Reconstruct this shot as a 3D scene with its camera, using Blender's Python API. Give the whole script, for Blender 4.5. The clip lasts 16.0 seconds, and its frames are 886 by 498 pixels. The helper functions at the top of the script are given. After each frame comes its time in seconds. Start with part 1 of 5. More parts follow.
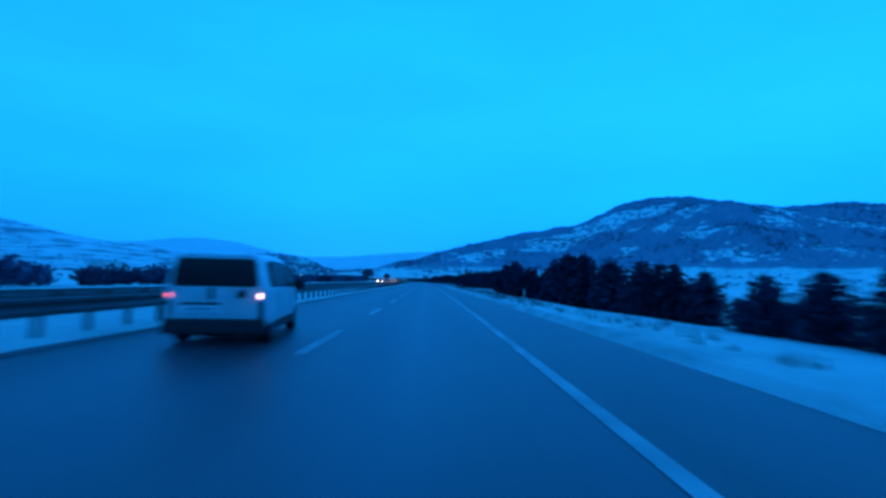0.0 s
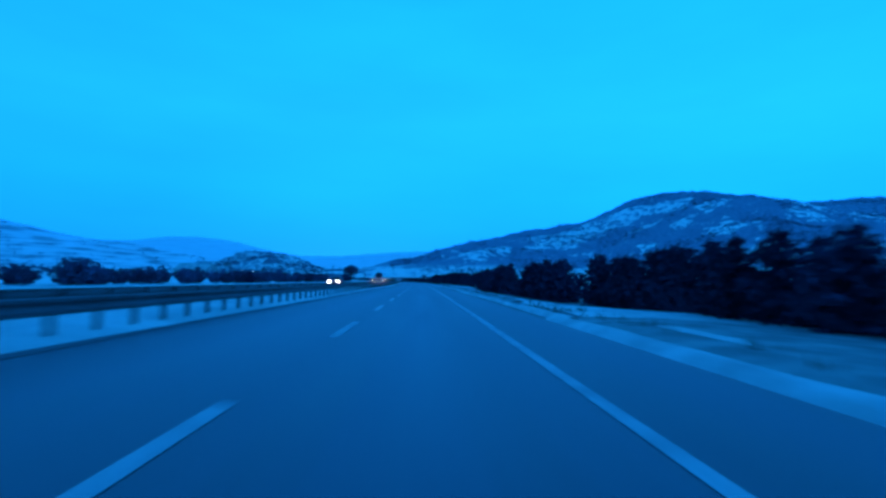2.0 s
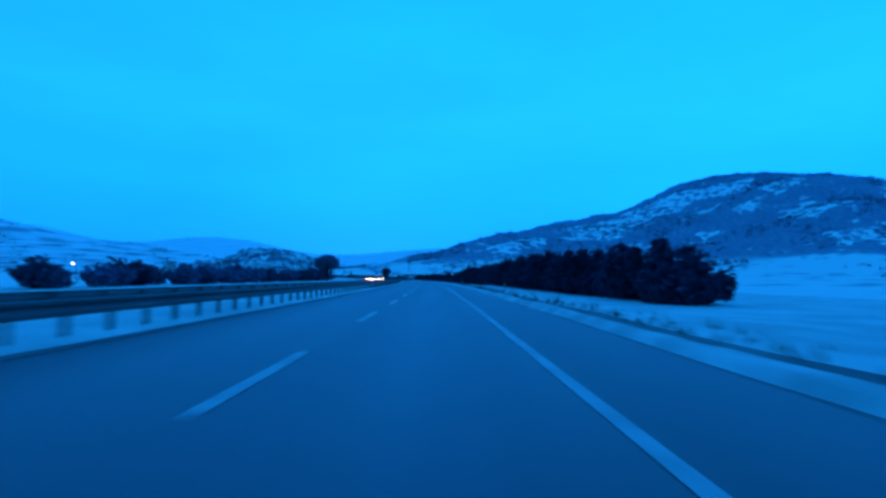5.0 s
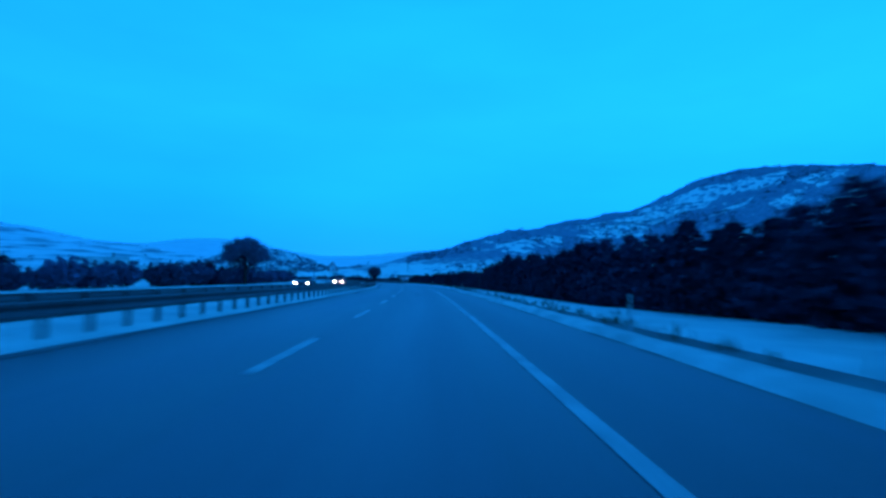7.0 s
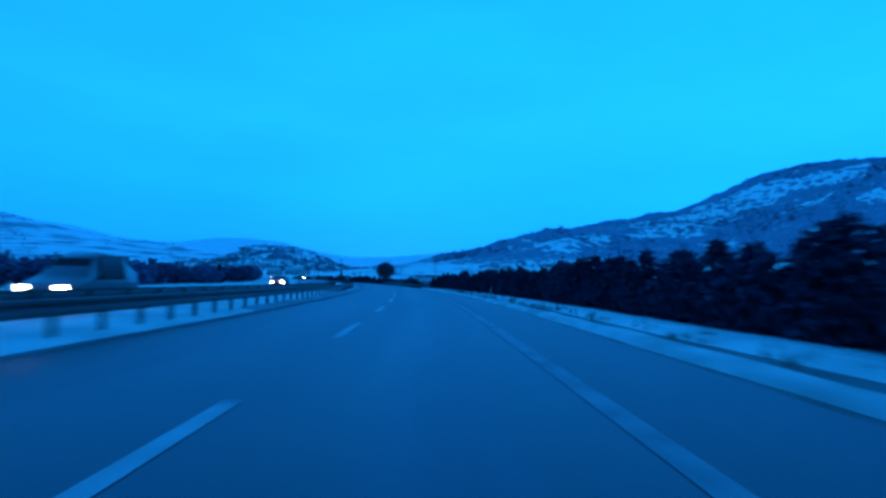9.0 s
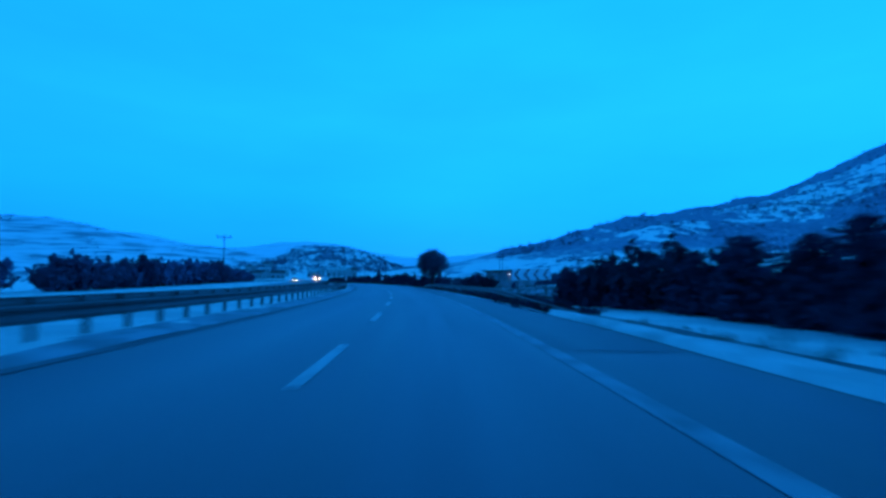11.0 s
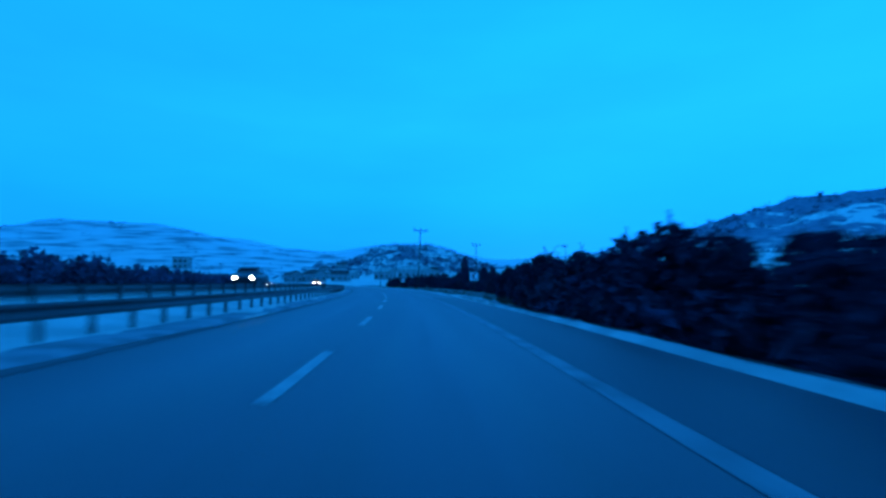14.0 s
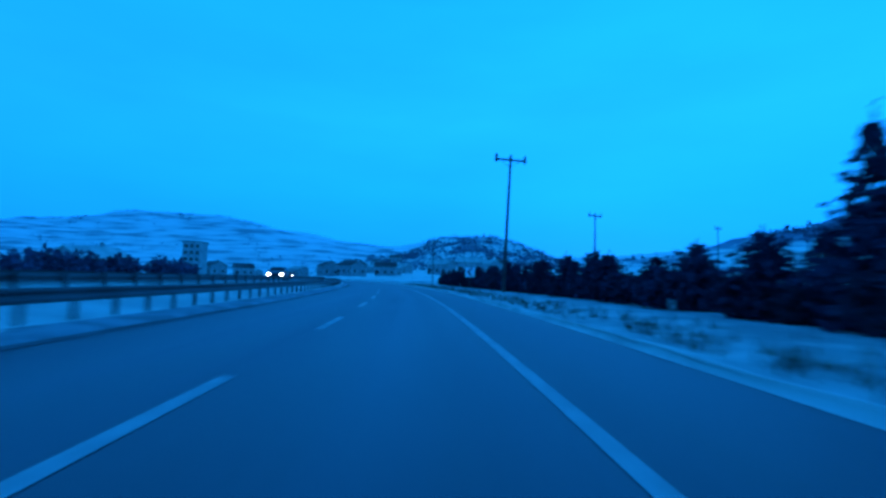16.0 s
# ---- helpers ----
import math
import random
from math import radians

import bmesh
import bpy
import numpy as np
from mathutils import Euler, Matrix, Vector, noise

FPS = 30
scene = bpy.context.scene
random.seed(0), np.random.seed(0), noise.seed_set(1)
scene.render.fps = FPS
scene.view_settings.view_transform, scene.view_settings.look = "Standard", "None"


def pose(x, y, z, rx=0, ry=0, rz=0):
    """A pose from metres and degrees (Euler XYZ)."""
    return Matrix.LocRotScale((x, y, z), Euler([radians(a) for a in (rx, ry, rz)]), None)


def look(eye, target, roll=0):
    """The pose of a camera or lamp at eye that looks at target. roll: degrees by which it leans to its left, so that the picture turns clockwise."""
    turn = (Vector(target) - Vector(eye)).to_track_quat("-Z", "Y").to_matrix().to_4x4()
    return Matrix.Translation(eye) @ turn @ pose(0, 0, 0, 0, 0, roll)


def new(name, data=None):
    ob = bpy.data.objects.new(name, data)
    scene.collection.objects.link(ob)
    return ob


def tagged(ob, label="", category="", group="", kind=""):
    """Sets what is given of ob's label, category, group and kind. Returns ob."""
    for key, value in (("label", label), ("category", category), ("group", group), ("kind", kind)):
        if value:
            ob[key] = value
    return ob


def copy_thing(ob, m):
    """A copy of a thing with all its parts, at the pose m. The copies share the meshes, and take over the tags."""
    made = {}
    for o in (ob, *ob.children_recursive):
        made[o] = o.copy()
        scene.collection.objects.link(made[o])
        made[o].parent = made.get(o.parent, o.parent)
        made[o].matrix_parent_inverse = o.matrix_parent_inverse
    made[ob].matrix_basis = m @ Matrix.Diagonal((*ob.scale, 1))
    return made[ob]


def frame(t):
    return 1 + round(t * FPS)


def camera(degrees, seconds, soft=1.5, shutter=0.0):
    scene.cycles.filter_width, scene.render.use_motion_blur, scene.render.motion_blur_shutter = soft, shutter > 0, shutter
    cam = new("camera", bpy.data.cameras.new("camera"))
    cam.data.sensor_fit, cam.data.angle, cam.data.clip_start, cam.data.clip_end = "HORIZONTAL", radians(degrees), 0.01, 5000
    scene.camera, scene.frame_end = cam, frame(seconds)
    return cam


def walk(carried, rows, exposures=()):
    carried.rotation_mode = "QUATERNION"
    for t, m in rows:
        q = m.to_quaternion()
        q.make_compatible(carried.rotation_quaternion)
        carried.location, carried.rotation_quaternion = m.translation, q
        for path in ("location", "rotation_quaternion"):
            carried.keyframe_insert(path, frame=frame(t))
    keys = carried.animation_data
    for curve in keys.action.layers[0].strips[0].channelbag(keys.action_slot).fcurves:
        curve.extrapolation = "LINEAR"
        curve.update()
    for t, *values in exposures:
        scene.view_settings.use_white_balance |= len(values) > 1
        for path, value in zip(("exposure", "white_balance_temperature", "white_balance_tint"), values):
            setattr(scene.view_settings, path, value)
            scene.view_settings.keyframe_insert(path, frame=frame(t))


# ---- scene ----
cam = camera(82.56, 16.0, soft=3.0, shutter=0.35)
PATH = [
    (0.0, pose(0.12, -0.44, 1.15, 93.64, -1.29, -1.22)),
    (0.5, pose(-0.11, 16.69, 1.15, 93.63, -1.33, -1.36)),
    (1.0, pose(-0.26, 34.26, 1.15, 93.68, -1.33, -1.06)),
    (1.5, pose(-0.49, 51.79, 1.15, 93.69, -1.10, -0.90)),
    (2.0, pose(-0.71, 69.30, 1.15, 93.63, -1.32, -1.35)),
    (2.5, pose(-0.79, 86.98, 1.15, 93.30, -0.86, -1.62)),
    (3.0, pose(-0.78, 104.60, 1.15, 93.62, -1.24, -1.59)),
    (3.5, pose(-0.92, 122.06, 1.15, 93.47, -0.92, 0.25)),
    (4.0, pose(-1.47, 139.44, 1.15, 93.36, -0.72, 1.01)),
    (6.5, pose(-4.51, 226.48, 1.15, 93.28, -0.38, 1.27)),
    (7.0, pose(-5.26, 244.05, 1.15, 93.51, -0.54, 1.51)),
    (7.5, pose(-6.03, 261.13, 1.15, 93.39, -1.19, 1.91)),
    (8.0, pose(-7.13, 278.29, 1.15, 93.69, -0.88, 3.48)),
    (8.5, pose(-8.93, 295.01, 1.15, 93.68, -1.61, 4.31)),
    (9.0, pose(-10.65, 311.98, 1.15, 93.73, -1.32, 4.67)),
    (11.5, pose(-25.54, 394.58, 1.15, 93.66, -0.35, 13.37)),
    (12.0, pose(-30.19, 410.37, 1.15, 93.87, -0.72, 14.98)),
    (12.5, pose(-35.31, 426.23, 1.15, 93.77, -0.64, 16.10)),
    (13.0, pose(-40.78, 441.85, 1.15, 93.94, -1.03, 17.17)),
    (13.5, pose(-46.52, 457.41, 1.15, 93.90, -0.61, 18.70)),
    (14.0, pose(-52.81, 472.78, 1.15, 93.90, 0.00, 21.42)),
    (14.5, pose(-59.66, 487.78, 1.15, 93.76, -0.07, 22.91)),
    (15.0, pose(-66.84, 502.41, 1.15, 93.85, -0.24, 23.63)),
    (15.5, pose(-74.28, 517.05, 1.15, 93.51, -0.67, 25.51)),
    (16.0, pose(-82.12, 531.69, 1.15, 93.48, -1.41, 28.16)),
]
walk(cam, PATH)

# ---- the line of the road: its bend (1/m) at distances along it ----
BEND_AT = (0.000, 79.543, 159.086, 238.629, 308.229, 348.000, 387.771, 427.543, 477.257, 526.971, 576.686, 795.429)
BEND = (0.00031443, 0.00008931, 0.00016954, 0.00041179, 0.00099554, 0.00193401, 0.00218452, 0.00190554, 0.00171603, 0.00179694, 0.00175255, 0.00175255)
S_FROM, S_TO = -80, 1000
_bend = [float(np.interp(s, BEND_AT, BEND)) if s < 780 else 0.0 for s in range(0, S_TO + 1)]
ROAD = [(0.0, 0.0, 0.0)]
for _j, _k in zip(_bend, _bend[1:]):
    _x, _y, _h = ROAD[-1]
    _h2 = _h + (_j + _k) / 2
    ROAD.append((_x - math.sin((_h + _h2) / 2), _y + math.cos((_h + _h2) / 2), _h2))
ROAD_XY = np.array([(-0.0 * s, float(s)) for s in range(S_FROM, 0)] + [(r[0], r[1]) for r in ROAD])


def heading(s):
    if s <= 0:
        return 0.0
    i = min(int(s), S_TO - 1)
    f = s - i
    return ROAD[i][2] * (1 - f) + ROAD[i + 1][2] * f


def on(s, n, z=0.0):
    """The place s metres along the road and n metres to the right of the lane's middle."""
    if s <= 0:
        return Vector((n, s, z))
    i = min(int(s), S_TO - 1)
    f = s - i
    a, b = ROAD[i], ROAD[i + 1]
    h = a[2] * (1 - f) + b[2] * f
    return Vector((a[0] * (1 - f) + b[0] * f + n * math.cos(h), a[1] * (1 - f) + b[1] * f + n * math.sin(h), z))


def stand(s, n, z=0.0, turn=0.0, size=1.0):
    """A pose at a place along the road; turn in degrees from the road's heading."""
    p = on(s, n, z)
    return pose(p.x, p.y, p.z, 0, 0, math.degrees(heading(s)) + turn) @ Matrix.Diagonal((size, size, size, 1))


# ---- world and light: a thick overcast at blue dusk, brightest ahead ----
world = bpy.data.worlds.new("dusk_sky")
scene.world = world
world.use_nodes = True
wn, wl = world.node_tree.nodes, world.node_tree.links
wn.clear()
w_out = wn.new("ShaderNodeOutputWorld")
w_bg = wn.new("ShaderNodeBackground")
w_sky = wn.new("ShaderNodeTexSky")
w_sky.sky_type = "NISHITA"
w_sky.sun_disc = False
w_sky.sun_elevation = radians(4)
w_sky.sun_rotation = radians(-10)
w_sky.air_density, w_sky.dust_density, w_sky.ozone_density = 1.0, 0.6, 4.0
w_co = wn.new("ShaderNodeTexCoord")
w_sep = wn.new("ShaderNodeSeparateXYZ")
wl.new(w_co.outputs["Generated"], w_sep.inputs[0])
# cloud deck: tone by height above the horizon
w_ramp = wn.new("ShaderNodeValToRGB")
r = w_ramp.color_ramp
r.elements[0].position, r.elements[0].color = 0.0, (0.0048, 0.370, 1.552, 1)
r.elements[1].position, r.elements[1].color = 1.0, (0.0016, 0.100, 0.420, 1)
for at_, col in ((0.06, (0.0060, 0.420, 1.667, 1)), (0.16, (0.0078, 0.500, 1.863, 1)), (0.30, (0.0120, 0.570, 2.070, 1)), (0.48, (0.0096, 0.530, 2.012, 1)), (0.75, (0.0040, 0.240, 0.960, 1))):
    e = r.elements.new(at_)
    e.color = col
wl.new(w_sep.outputs["Z"], w_ramp.inputs[0])
# soft cloud bands, stretched along the horizon
w_map = wn.new("ShaderNodeMapping")
w_map.inputs["Scale"].default_value = (0.8, 0.8, 3.0)
wl.new(w_co.outputs["Generated"], w_map.inputs[0])
w_noise = wn.new("ShaderNodeTexNoise")
w_noise.inputs["Scale"].default_value = 2.2
w_noise.inputs["Detail"].default_value = 5.0
wl.new(w_map.outputs[0], w_noise.inputs["Vector"])
w_mr = wn.new("ShaderNodeMapRange")
w_mr.inputs["To Min"].default_value = 0.90
w_mr.inputs["To Max"].default_value = 1.08
w_mr.inputs["From Min"].default_value = 0.25
w_mr.inputs["From Max"].default_value = 0.75
wl.new(w_noise.outputs["Fac"], w_mr.inputs["Value"])
# dusk: darker towards the east, behind
w_back = wn.new("ShaderNodeMapRange")
w_back.interpolation_type = "SMOOTHSTEP"
w_back.inputs["From Min"].default_value = -0.9
w_back.inputs["From Max"].default_value = 0.7
w_back.inputs["To Min"].default_value = 0.78
w_back.inputs["To Max"].default_value = 1.0
wl.new(w_sep.outputs["Y"], w_back.inputs["Value"])
w_side = wn.new("ShaderNodeMapRange")
w_side.inputs["From Min"].default_value = -0.9
w_side.inputs["From Max"].default_value = 0.5
w_side.inputs["To Min"].default_value = 0.87
w_side.inputs["To Max"].default_value = 1.09
wl.new(w_sep.outputs["X"], w_side.inputs["Value"])
w_both = wn.new("ShaderNodeMath")
w_both.operation = "MULTIPLY"
wl.new(w_side.outputs[0], w_both.inputs[0])
wl.new(w_back.outputs[0], w_both.inputs[1])
w_mul = wn.new("ShaderNodeMath")
w_mul.operation = "MULTIPLY"
wl.new(w_mr.outputs[0], w_mul.inputs[0])
wl.new(w_both.outputs[0], w_mul.inputs[1])
w_scale = wn.new("ShaderNodeVectorMath")
w_scale.operation = "SCALE"
wl.new(w_ramp.outputs[0], w_scale.inputs[0])
wl.new(w_mul.outputs[0], w_scale.inputs["Scale"])
w_thin = wn.new("ShaderNodeVectorMath")
w_thin.operation = "MULTIPLY_ADD"
w_thin.inputs[1].default_value = (0.0004, 0.004, 0.016)
wl.new(w_sky.outputs[0], w_thin.inputs[0])
wl.new(w_scale.outputs[0], w_thin.inputs[2])
wl.new(w_thin.outputs[0], w_bg.inputs["Color"])
w_bg.inputs["Strength"].default_value = 1.0
wl.new(w_bg.outputs[0], w_out.inputs["Surface"])

sun = new("sun_behind_cloud", bpy.data.lights.new("sun_behind_cloud", "SUN"))
sun.data.energy, sun.data.angle, sun.data.color = 0.06, radians(60), (0.01, 0.3, 1.0)
sun.matrix_world = look((0, 0, 50), (4, -30, 20))
tagged(sun, kind="structure")


# ---- materials ----
def material(name, base, rough=0.8, metal=0.0, second=None, scale=4.0, low=0.4, high=0.6, fine=0.0, bump=0.0, bump_scale=20.0, spec=0.5, coat=0.0, random_tone=0.0):
    m = bpy.data.materials.new(name)
    m.use_nodes = True
    nt = m.node_tree
    b = nt.nodes["Principled BSDF"]
    b.inputs["Roughness"].default_value = rough
    b.inputs["Metallic"].default_value = metal
    b.inputs["Specular IOR Level"].default_value = spec
    b.inputs["Coat Weight"].default_value = coat
    co = nt.nodes.new("ShaderNodeTexCoord")
    colour = None
    if second is not None:
        n1 = nt.nodes.new("ShaderNodeTexNoise")
        n1.inputs["Scale"].default_value = scale
        n1.inputs["Detail"].default_value = 6.0
        nt.links.new(co.outputs["Object"], n1.inputs["Vector"])
        mr = nt.nodes.new("ShaderNodeMapRange")
        mr.inputs["From Min"].default_value, mr.inputs["From Max"].default_value = low, high
        nt.links.new(n1.outputs["Fac"], mr.inputs["Value"])
        mx = nt.nodes.new("ShaderNodeMix")
        mx.data_type = "RGBA"
        nt.links.new(mr.outputs[0], mx.inputs[0])
        mx.inputs[6].default_value, mx.inputs[7].default_value = (*base, 1), (*second, 1)
        colour = mx.outputs[2]
    else:
        rgb = nt.nodes.new("ShaderNodeRGB")
        rgb.outputs[0].default_value = (*base, 1)
        colour = rgb.outputs[0]
    if fine:
        n2 = nt.nodes.new("ShaderNodeTexNoise")
        n2.inputs["Scale"].default_value = scale * 14
        n2.inputs["Detail"].default_value = 3.0
        nt.links.new(co.outputs["Object"], n2.inputs["Vector"])
        mr2 = nt.nodes.new("ShaderNodeMapRange")
        mr2.inputs["To Min"].default_value, mr2.inputs["To Max"].default_value = 1 - fine, 1 + fine
        nt.links.new(n2.outputs["Fac"], mr2.inputs["Value"])
        sc = nt.nodes.new("ShaderNodeVectorMath")
        sc.operation = "SCALE"
        nt.links.new(colour, sc.inputs[0])
        nt.links.new(mr2.outputs[0], sc.inputs["Scale"])
        colour = sc.outputs[0]
    if random_tone:
        info = nt.nodes.new("ShaderNodeObjectInfo")
        mr3 = nt.nodes.new("ShaderNodeMapRange")
        mr3.inputs["To Min"].default_value, mr3.inputs["To Max"].default_value = 1 - random_tone, 1 + random_tone
        nt.links.new(info.outputs["Random"], mr3.inputs["Value"])
        sc = nt.nodes.new("ShaderNodeVectorMath")
        sc.operation = "SCALE"
        nt.links.new(colour, sc.inputs[0])
        nt.links.new(mr3.outputs[0], sc.inputs["Scale"])
        colour = sc.outputs[0]
    nt.links.new(colour, b.inputs["Base Color"])
    if bump:
        n3 = nt.nodes.new("ShaderNodeTexNoise")
        n3.inputs["Scale"].default_value = bump_scale
        n3.inputs["Detail"].default_value = 4.0
        nt.links.new(co.outputs["Object"], n3.inputs["Vector"])
        bp = nt.nodes.new("ShaderNodeBump")
        bp.inputs["Strength"].default_value = bump
        bp.inputs["Distance"].default_value = 0.05
        nt.links.new(n3.outputs["Fac"], bp.inputs["Height"])
        nt.links.new(bp.outputs[0], b.inputs["Normal"])
    return m


def glowing(name, colour, strength):
    m = bpy.data.materials.new(name)
    m.use_nodes = True
    b = m.node_tree.nodes["Principled BSDF"]
    b.inputs["Base Color"].default_value = (*colour, 1)
    b.inputs["Emission Color"].default_value = (*colour, 1)
    b.inputs["Emission Strength"].default_value = strength
    return m


SNOW = material("snow", (0.70, 0.73, 0.65), 0.75, second=(0.52, 0.54, 0.48), scale=0.35, fine=0.10, bump=0.5, bump_scale=3.0)
THIN_SNOW = material("thin_snow", (0.58, 0.60, 0.54), 0.8, second=(0.34, 0.34, 0.31), scale=0.5, fine=0.25, bump=0.7, bump_scale=5.0)
PLOUGHED = material("ploughed_snow", (0.60, 0.62, 0.56), 0.7, second=(0.40, 0.41, 0.37), scale=0.6, fine=0.2, bump=0.8, bump_scale=5.0)
GREY_SNOW = material("dirty_slush", (0.36, 0.36, 0.37), 0.7, second=(0.20, 0.20, 0.20), scale=0.9, fine=0.25, bump=0.7, bump_scale=6.0)
DITCH_ICE = material("dirty_ice", (0.36, 0.36, 0.36), 0.7, second=(0.10, 0.10, 0.10), scale=0.7, fine=0.3, bump=0.7, bump_scale=6.0)
GRIT = material("dark_verge", (0.11, 0.11, 0.11), 0.85, second=(0.17, 0.17, 0.17), scale=0.5, low=0.45, high=0.75, fine=0.3, bump=0.6, bump_scale=8)
GRASSY = material("dead_grass_and_snow", (0.36, 0.37, 0.33), 0.85, second=(0.17, 0.17, 0.15), scale=0.7, low=0.38, high=0.62, fine=0.3, bump=0.7, bump_scale=6.0)
HEDGE = material("hedge_twigs", (0.12, 0.125, 0.20), 0.9, second=(0.075, 0.08, 0.13), scale=1.5, fine=0.4, random_tone=0.3, spec=0.1)
VERGE = material("gravel_and_snow", (0.115, 0.115, 0.11), 0.85, second=(0.26, 0.26, 0.24), scale=0.5, low=0.45, high=0.75, fine=0.3, bump=0.6, bump_scale=8)
DASH = material("white_lane_paint", (0.45, 0.46, 0.43), 0.6, second=(0.24, 0.24, 0.23), scale=2.2, low=0.42, high=0.75, fine=0.25)
WATER = material("puddle_water", (0.03, 0.03, 0.03), 0.12, second=(0.045, 0.045, 0.045), scale=0.8, spec=0.5)
LINE = material("worn_white_paint", (0.27, 0.27, 0.27), 0.6, second=(0.09, 0.09, 0.09), scale=1.6, low=0.42, high=0.72, fine=0.25)
EDGE_PAINT = material("white_edge_paint", (0.46, 0.47, 0.44), 0.6, second=(0.24, 0.24, 0.23), scale=1.6, low=0.42, high=0.72, fine=0.25)
STEEL = material("galvanised_steel", (0.075, 0.077, 0.08), 0.55, 0.2, second=(0.05, 0.05, 0.052), scale=0.8, fine=0.2, bump=0.2)
# blue raised beyond real foliage: a veil of haze painted into the needles
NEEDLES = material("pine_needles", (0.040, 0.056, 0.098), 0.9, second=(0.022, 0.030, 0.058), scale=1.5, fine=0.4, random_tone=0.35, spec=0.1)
# twig colour lifted towards blue for the haze in front of the trees
TWIGS = material("bare_twigs", (0.15, 0.15, 0.215), 0.9, second=(0.09, 0.09, 0.135), scale=2.0, fine=0.3, random_tone=0.3, spec=0.1)
BARK = material("bark", (0.05, 0.04, 0.034), 0.9, second=(0.028, 0.023, 0.02), scale=6, fine=0.4, bump=0.8, spec=0.1)
POLE = material("weathered_pole", (0.06, 0.055, 0.05), 0.8, second=(0.035, 0.03, 0.03), scale=3, fine=0.3, bump=0.3)
WHITE_SHEET = material("white_reflective_sheet", (0.92, 0.92, 0.92), 0.35, second=(0.86, 0.86, 0.86), scale=3, fine=0.05)
WORN_WHITE = material("worn_white_plastic", (0.46, 0.46, 0.45), 0.6, second=(0.32, 0.32, 0.31), scale=4, fine=0.15)
RED_SHEET = material("red_reflective_sheet", (0.55, 0.03, 0.03), 0.45, second=(0.42, 0.02, 0.02), scale=3, fine=0.05)
BLACK_SHEET = material("black_sheet", (0.02, 0.02, 0.02), 0.5, fine=0.1)
DITCH = material("weedy_ditch", (0.035, 0.033, 0.03), 0.9, second=(0.26, 0.26, 0.27), scale=0.8, low=0.60, high=0.70, fine=0.4, bump=0.8, bump_scale=6)
FROST = material("frosted_field", (0.30, 0.30, 0.32), 0.85, second=(0.10, 0.095, 0.09), scale=0.22, low=0.42, high=0.58, fine=0.35, bump=0.6, bump_scale=4)
DRY = material("dry_grass", (0.16, 0.13, 0.09), 0.9, second=(0.07, 0.06, 0.045), scale=2.0, fine=0.3, spec=0.1)
# brush across the road, its colour lightened and blued to stand for haze
HAZED_BRUSH = material("hazed_brush", (0.15, 0.155, 0.245), 0.9, second=(0.095, 0.10, 0.165), scale=1.2, fine=0.4, random_tone=0.35, spec=0.1)
# dark brush with the same bluish haze veil in its base colour
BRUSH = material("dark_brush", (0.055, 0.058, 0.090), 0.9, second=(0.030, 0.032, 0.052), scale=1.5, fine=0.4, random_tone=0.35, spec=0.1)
PLASTER = material("grey_plaster", (0.42, 0.41, 0.40), 0.85, second=(0.28, 0.275, 0.27), scale=0.7, fine=0.15, bump=0.3)
CONCRETE = material("stained_concrete", (0.26, 0.255, 0.25), 0.85, second=(0.18, 0.175, 0.17), scale=0.9, fine=0.2, bump=0.3)
SHED_WALL = material("shed_plaster", (0.36, 0.36, 0.37), 0.85, second=(0.20, 0.195, 0.19), scale=0.6, fine=0.2, bump=0.3)
ROOF = material("dark_roofing", (0.05, 0.045, 0.045), 0.8, second=(0.08, 0.075, 0.07), scale=1, fine=0.2, bump=0.3)
TINTED = material("tinted_van_glass", (0.012, 0.013, 0.016), 0.4, spec=0.12)
GLASS = material("dark_glass", (0.010, 0.011, 0.013), 0.12, spec=0.35)
TYRE = material("tyre_rubber", (0.012, 0.012, 0.012), 0.85, fine=0.2)
RIM = material("wheel_steel", (0.14, 0.14, 0.145), 0.4, 0.6, fine=0.1)
PLASTIC = material("black_plastic", (0.014, 0.014, 0.016), 0.75, fine=0.15)
VAN_PAINT = material("white_van_paint", (0.66, 0.66, 0.65), 0.35, second=(0.5, 0.5, 0.49), scale=1.2, fine=0.06, coat=0.3)
GREY_PAINT = material("grey_car_paint", (0.12, 0.12, 0.125), 0.35, second=(0.09, 0.09, 0.095), scale=1.2, fine=0.06, coat=0.4)
DARK_PAINT = material("dark_car_paint", (0.03, 0.03, 0.035), 0.35, second=(0.022, 0.022, 0.026), scale=1.2, fine=0.06, coat=0.4)
HEADLAMP = glowing("lit_headlamp", (1.0, 0.95, 0.80), 26.0)
TAIL = glowing("lit_tail_lamp", (1.0, 0.16, 0.18), 2.2)
BRAKE = glowing("bright_tail_lamp", (1.0, 0.50, 0.40), 6.0)
LAMP = glowing("lit_lamp", (0.85, 0.95, 1.0), 10.0)


# tone across the road: sky sheen put into lane colour, darker damp strip
SHEEN_DAMP_ACROSS = ((-6.0, 0.2), (-4.6, 0.35), (-3.6, 0.62), (-2.6, 0.40), (-1.7, 0.30), (-0.85, 0.42), (-0.1, 0.85), (0.75, 0.40), (1.5, 0.50), (1.95, 0.10), (2.5, 0.30), (3.4, 0.50))


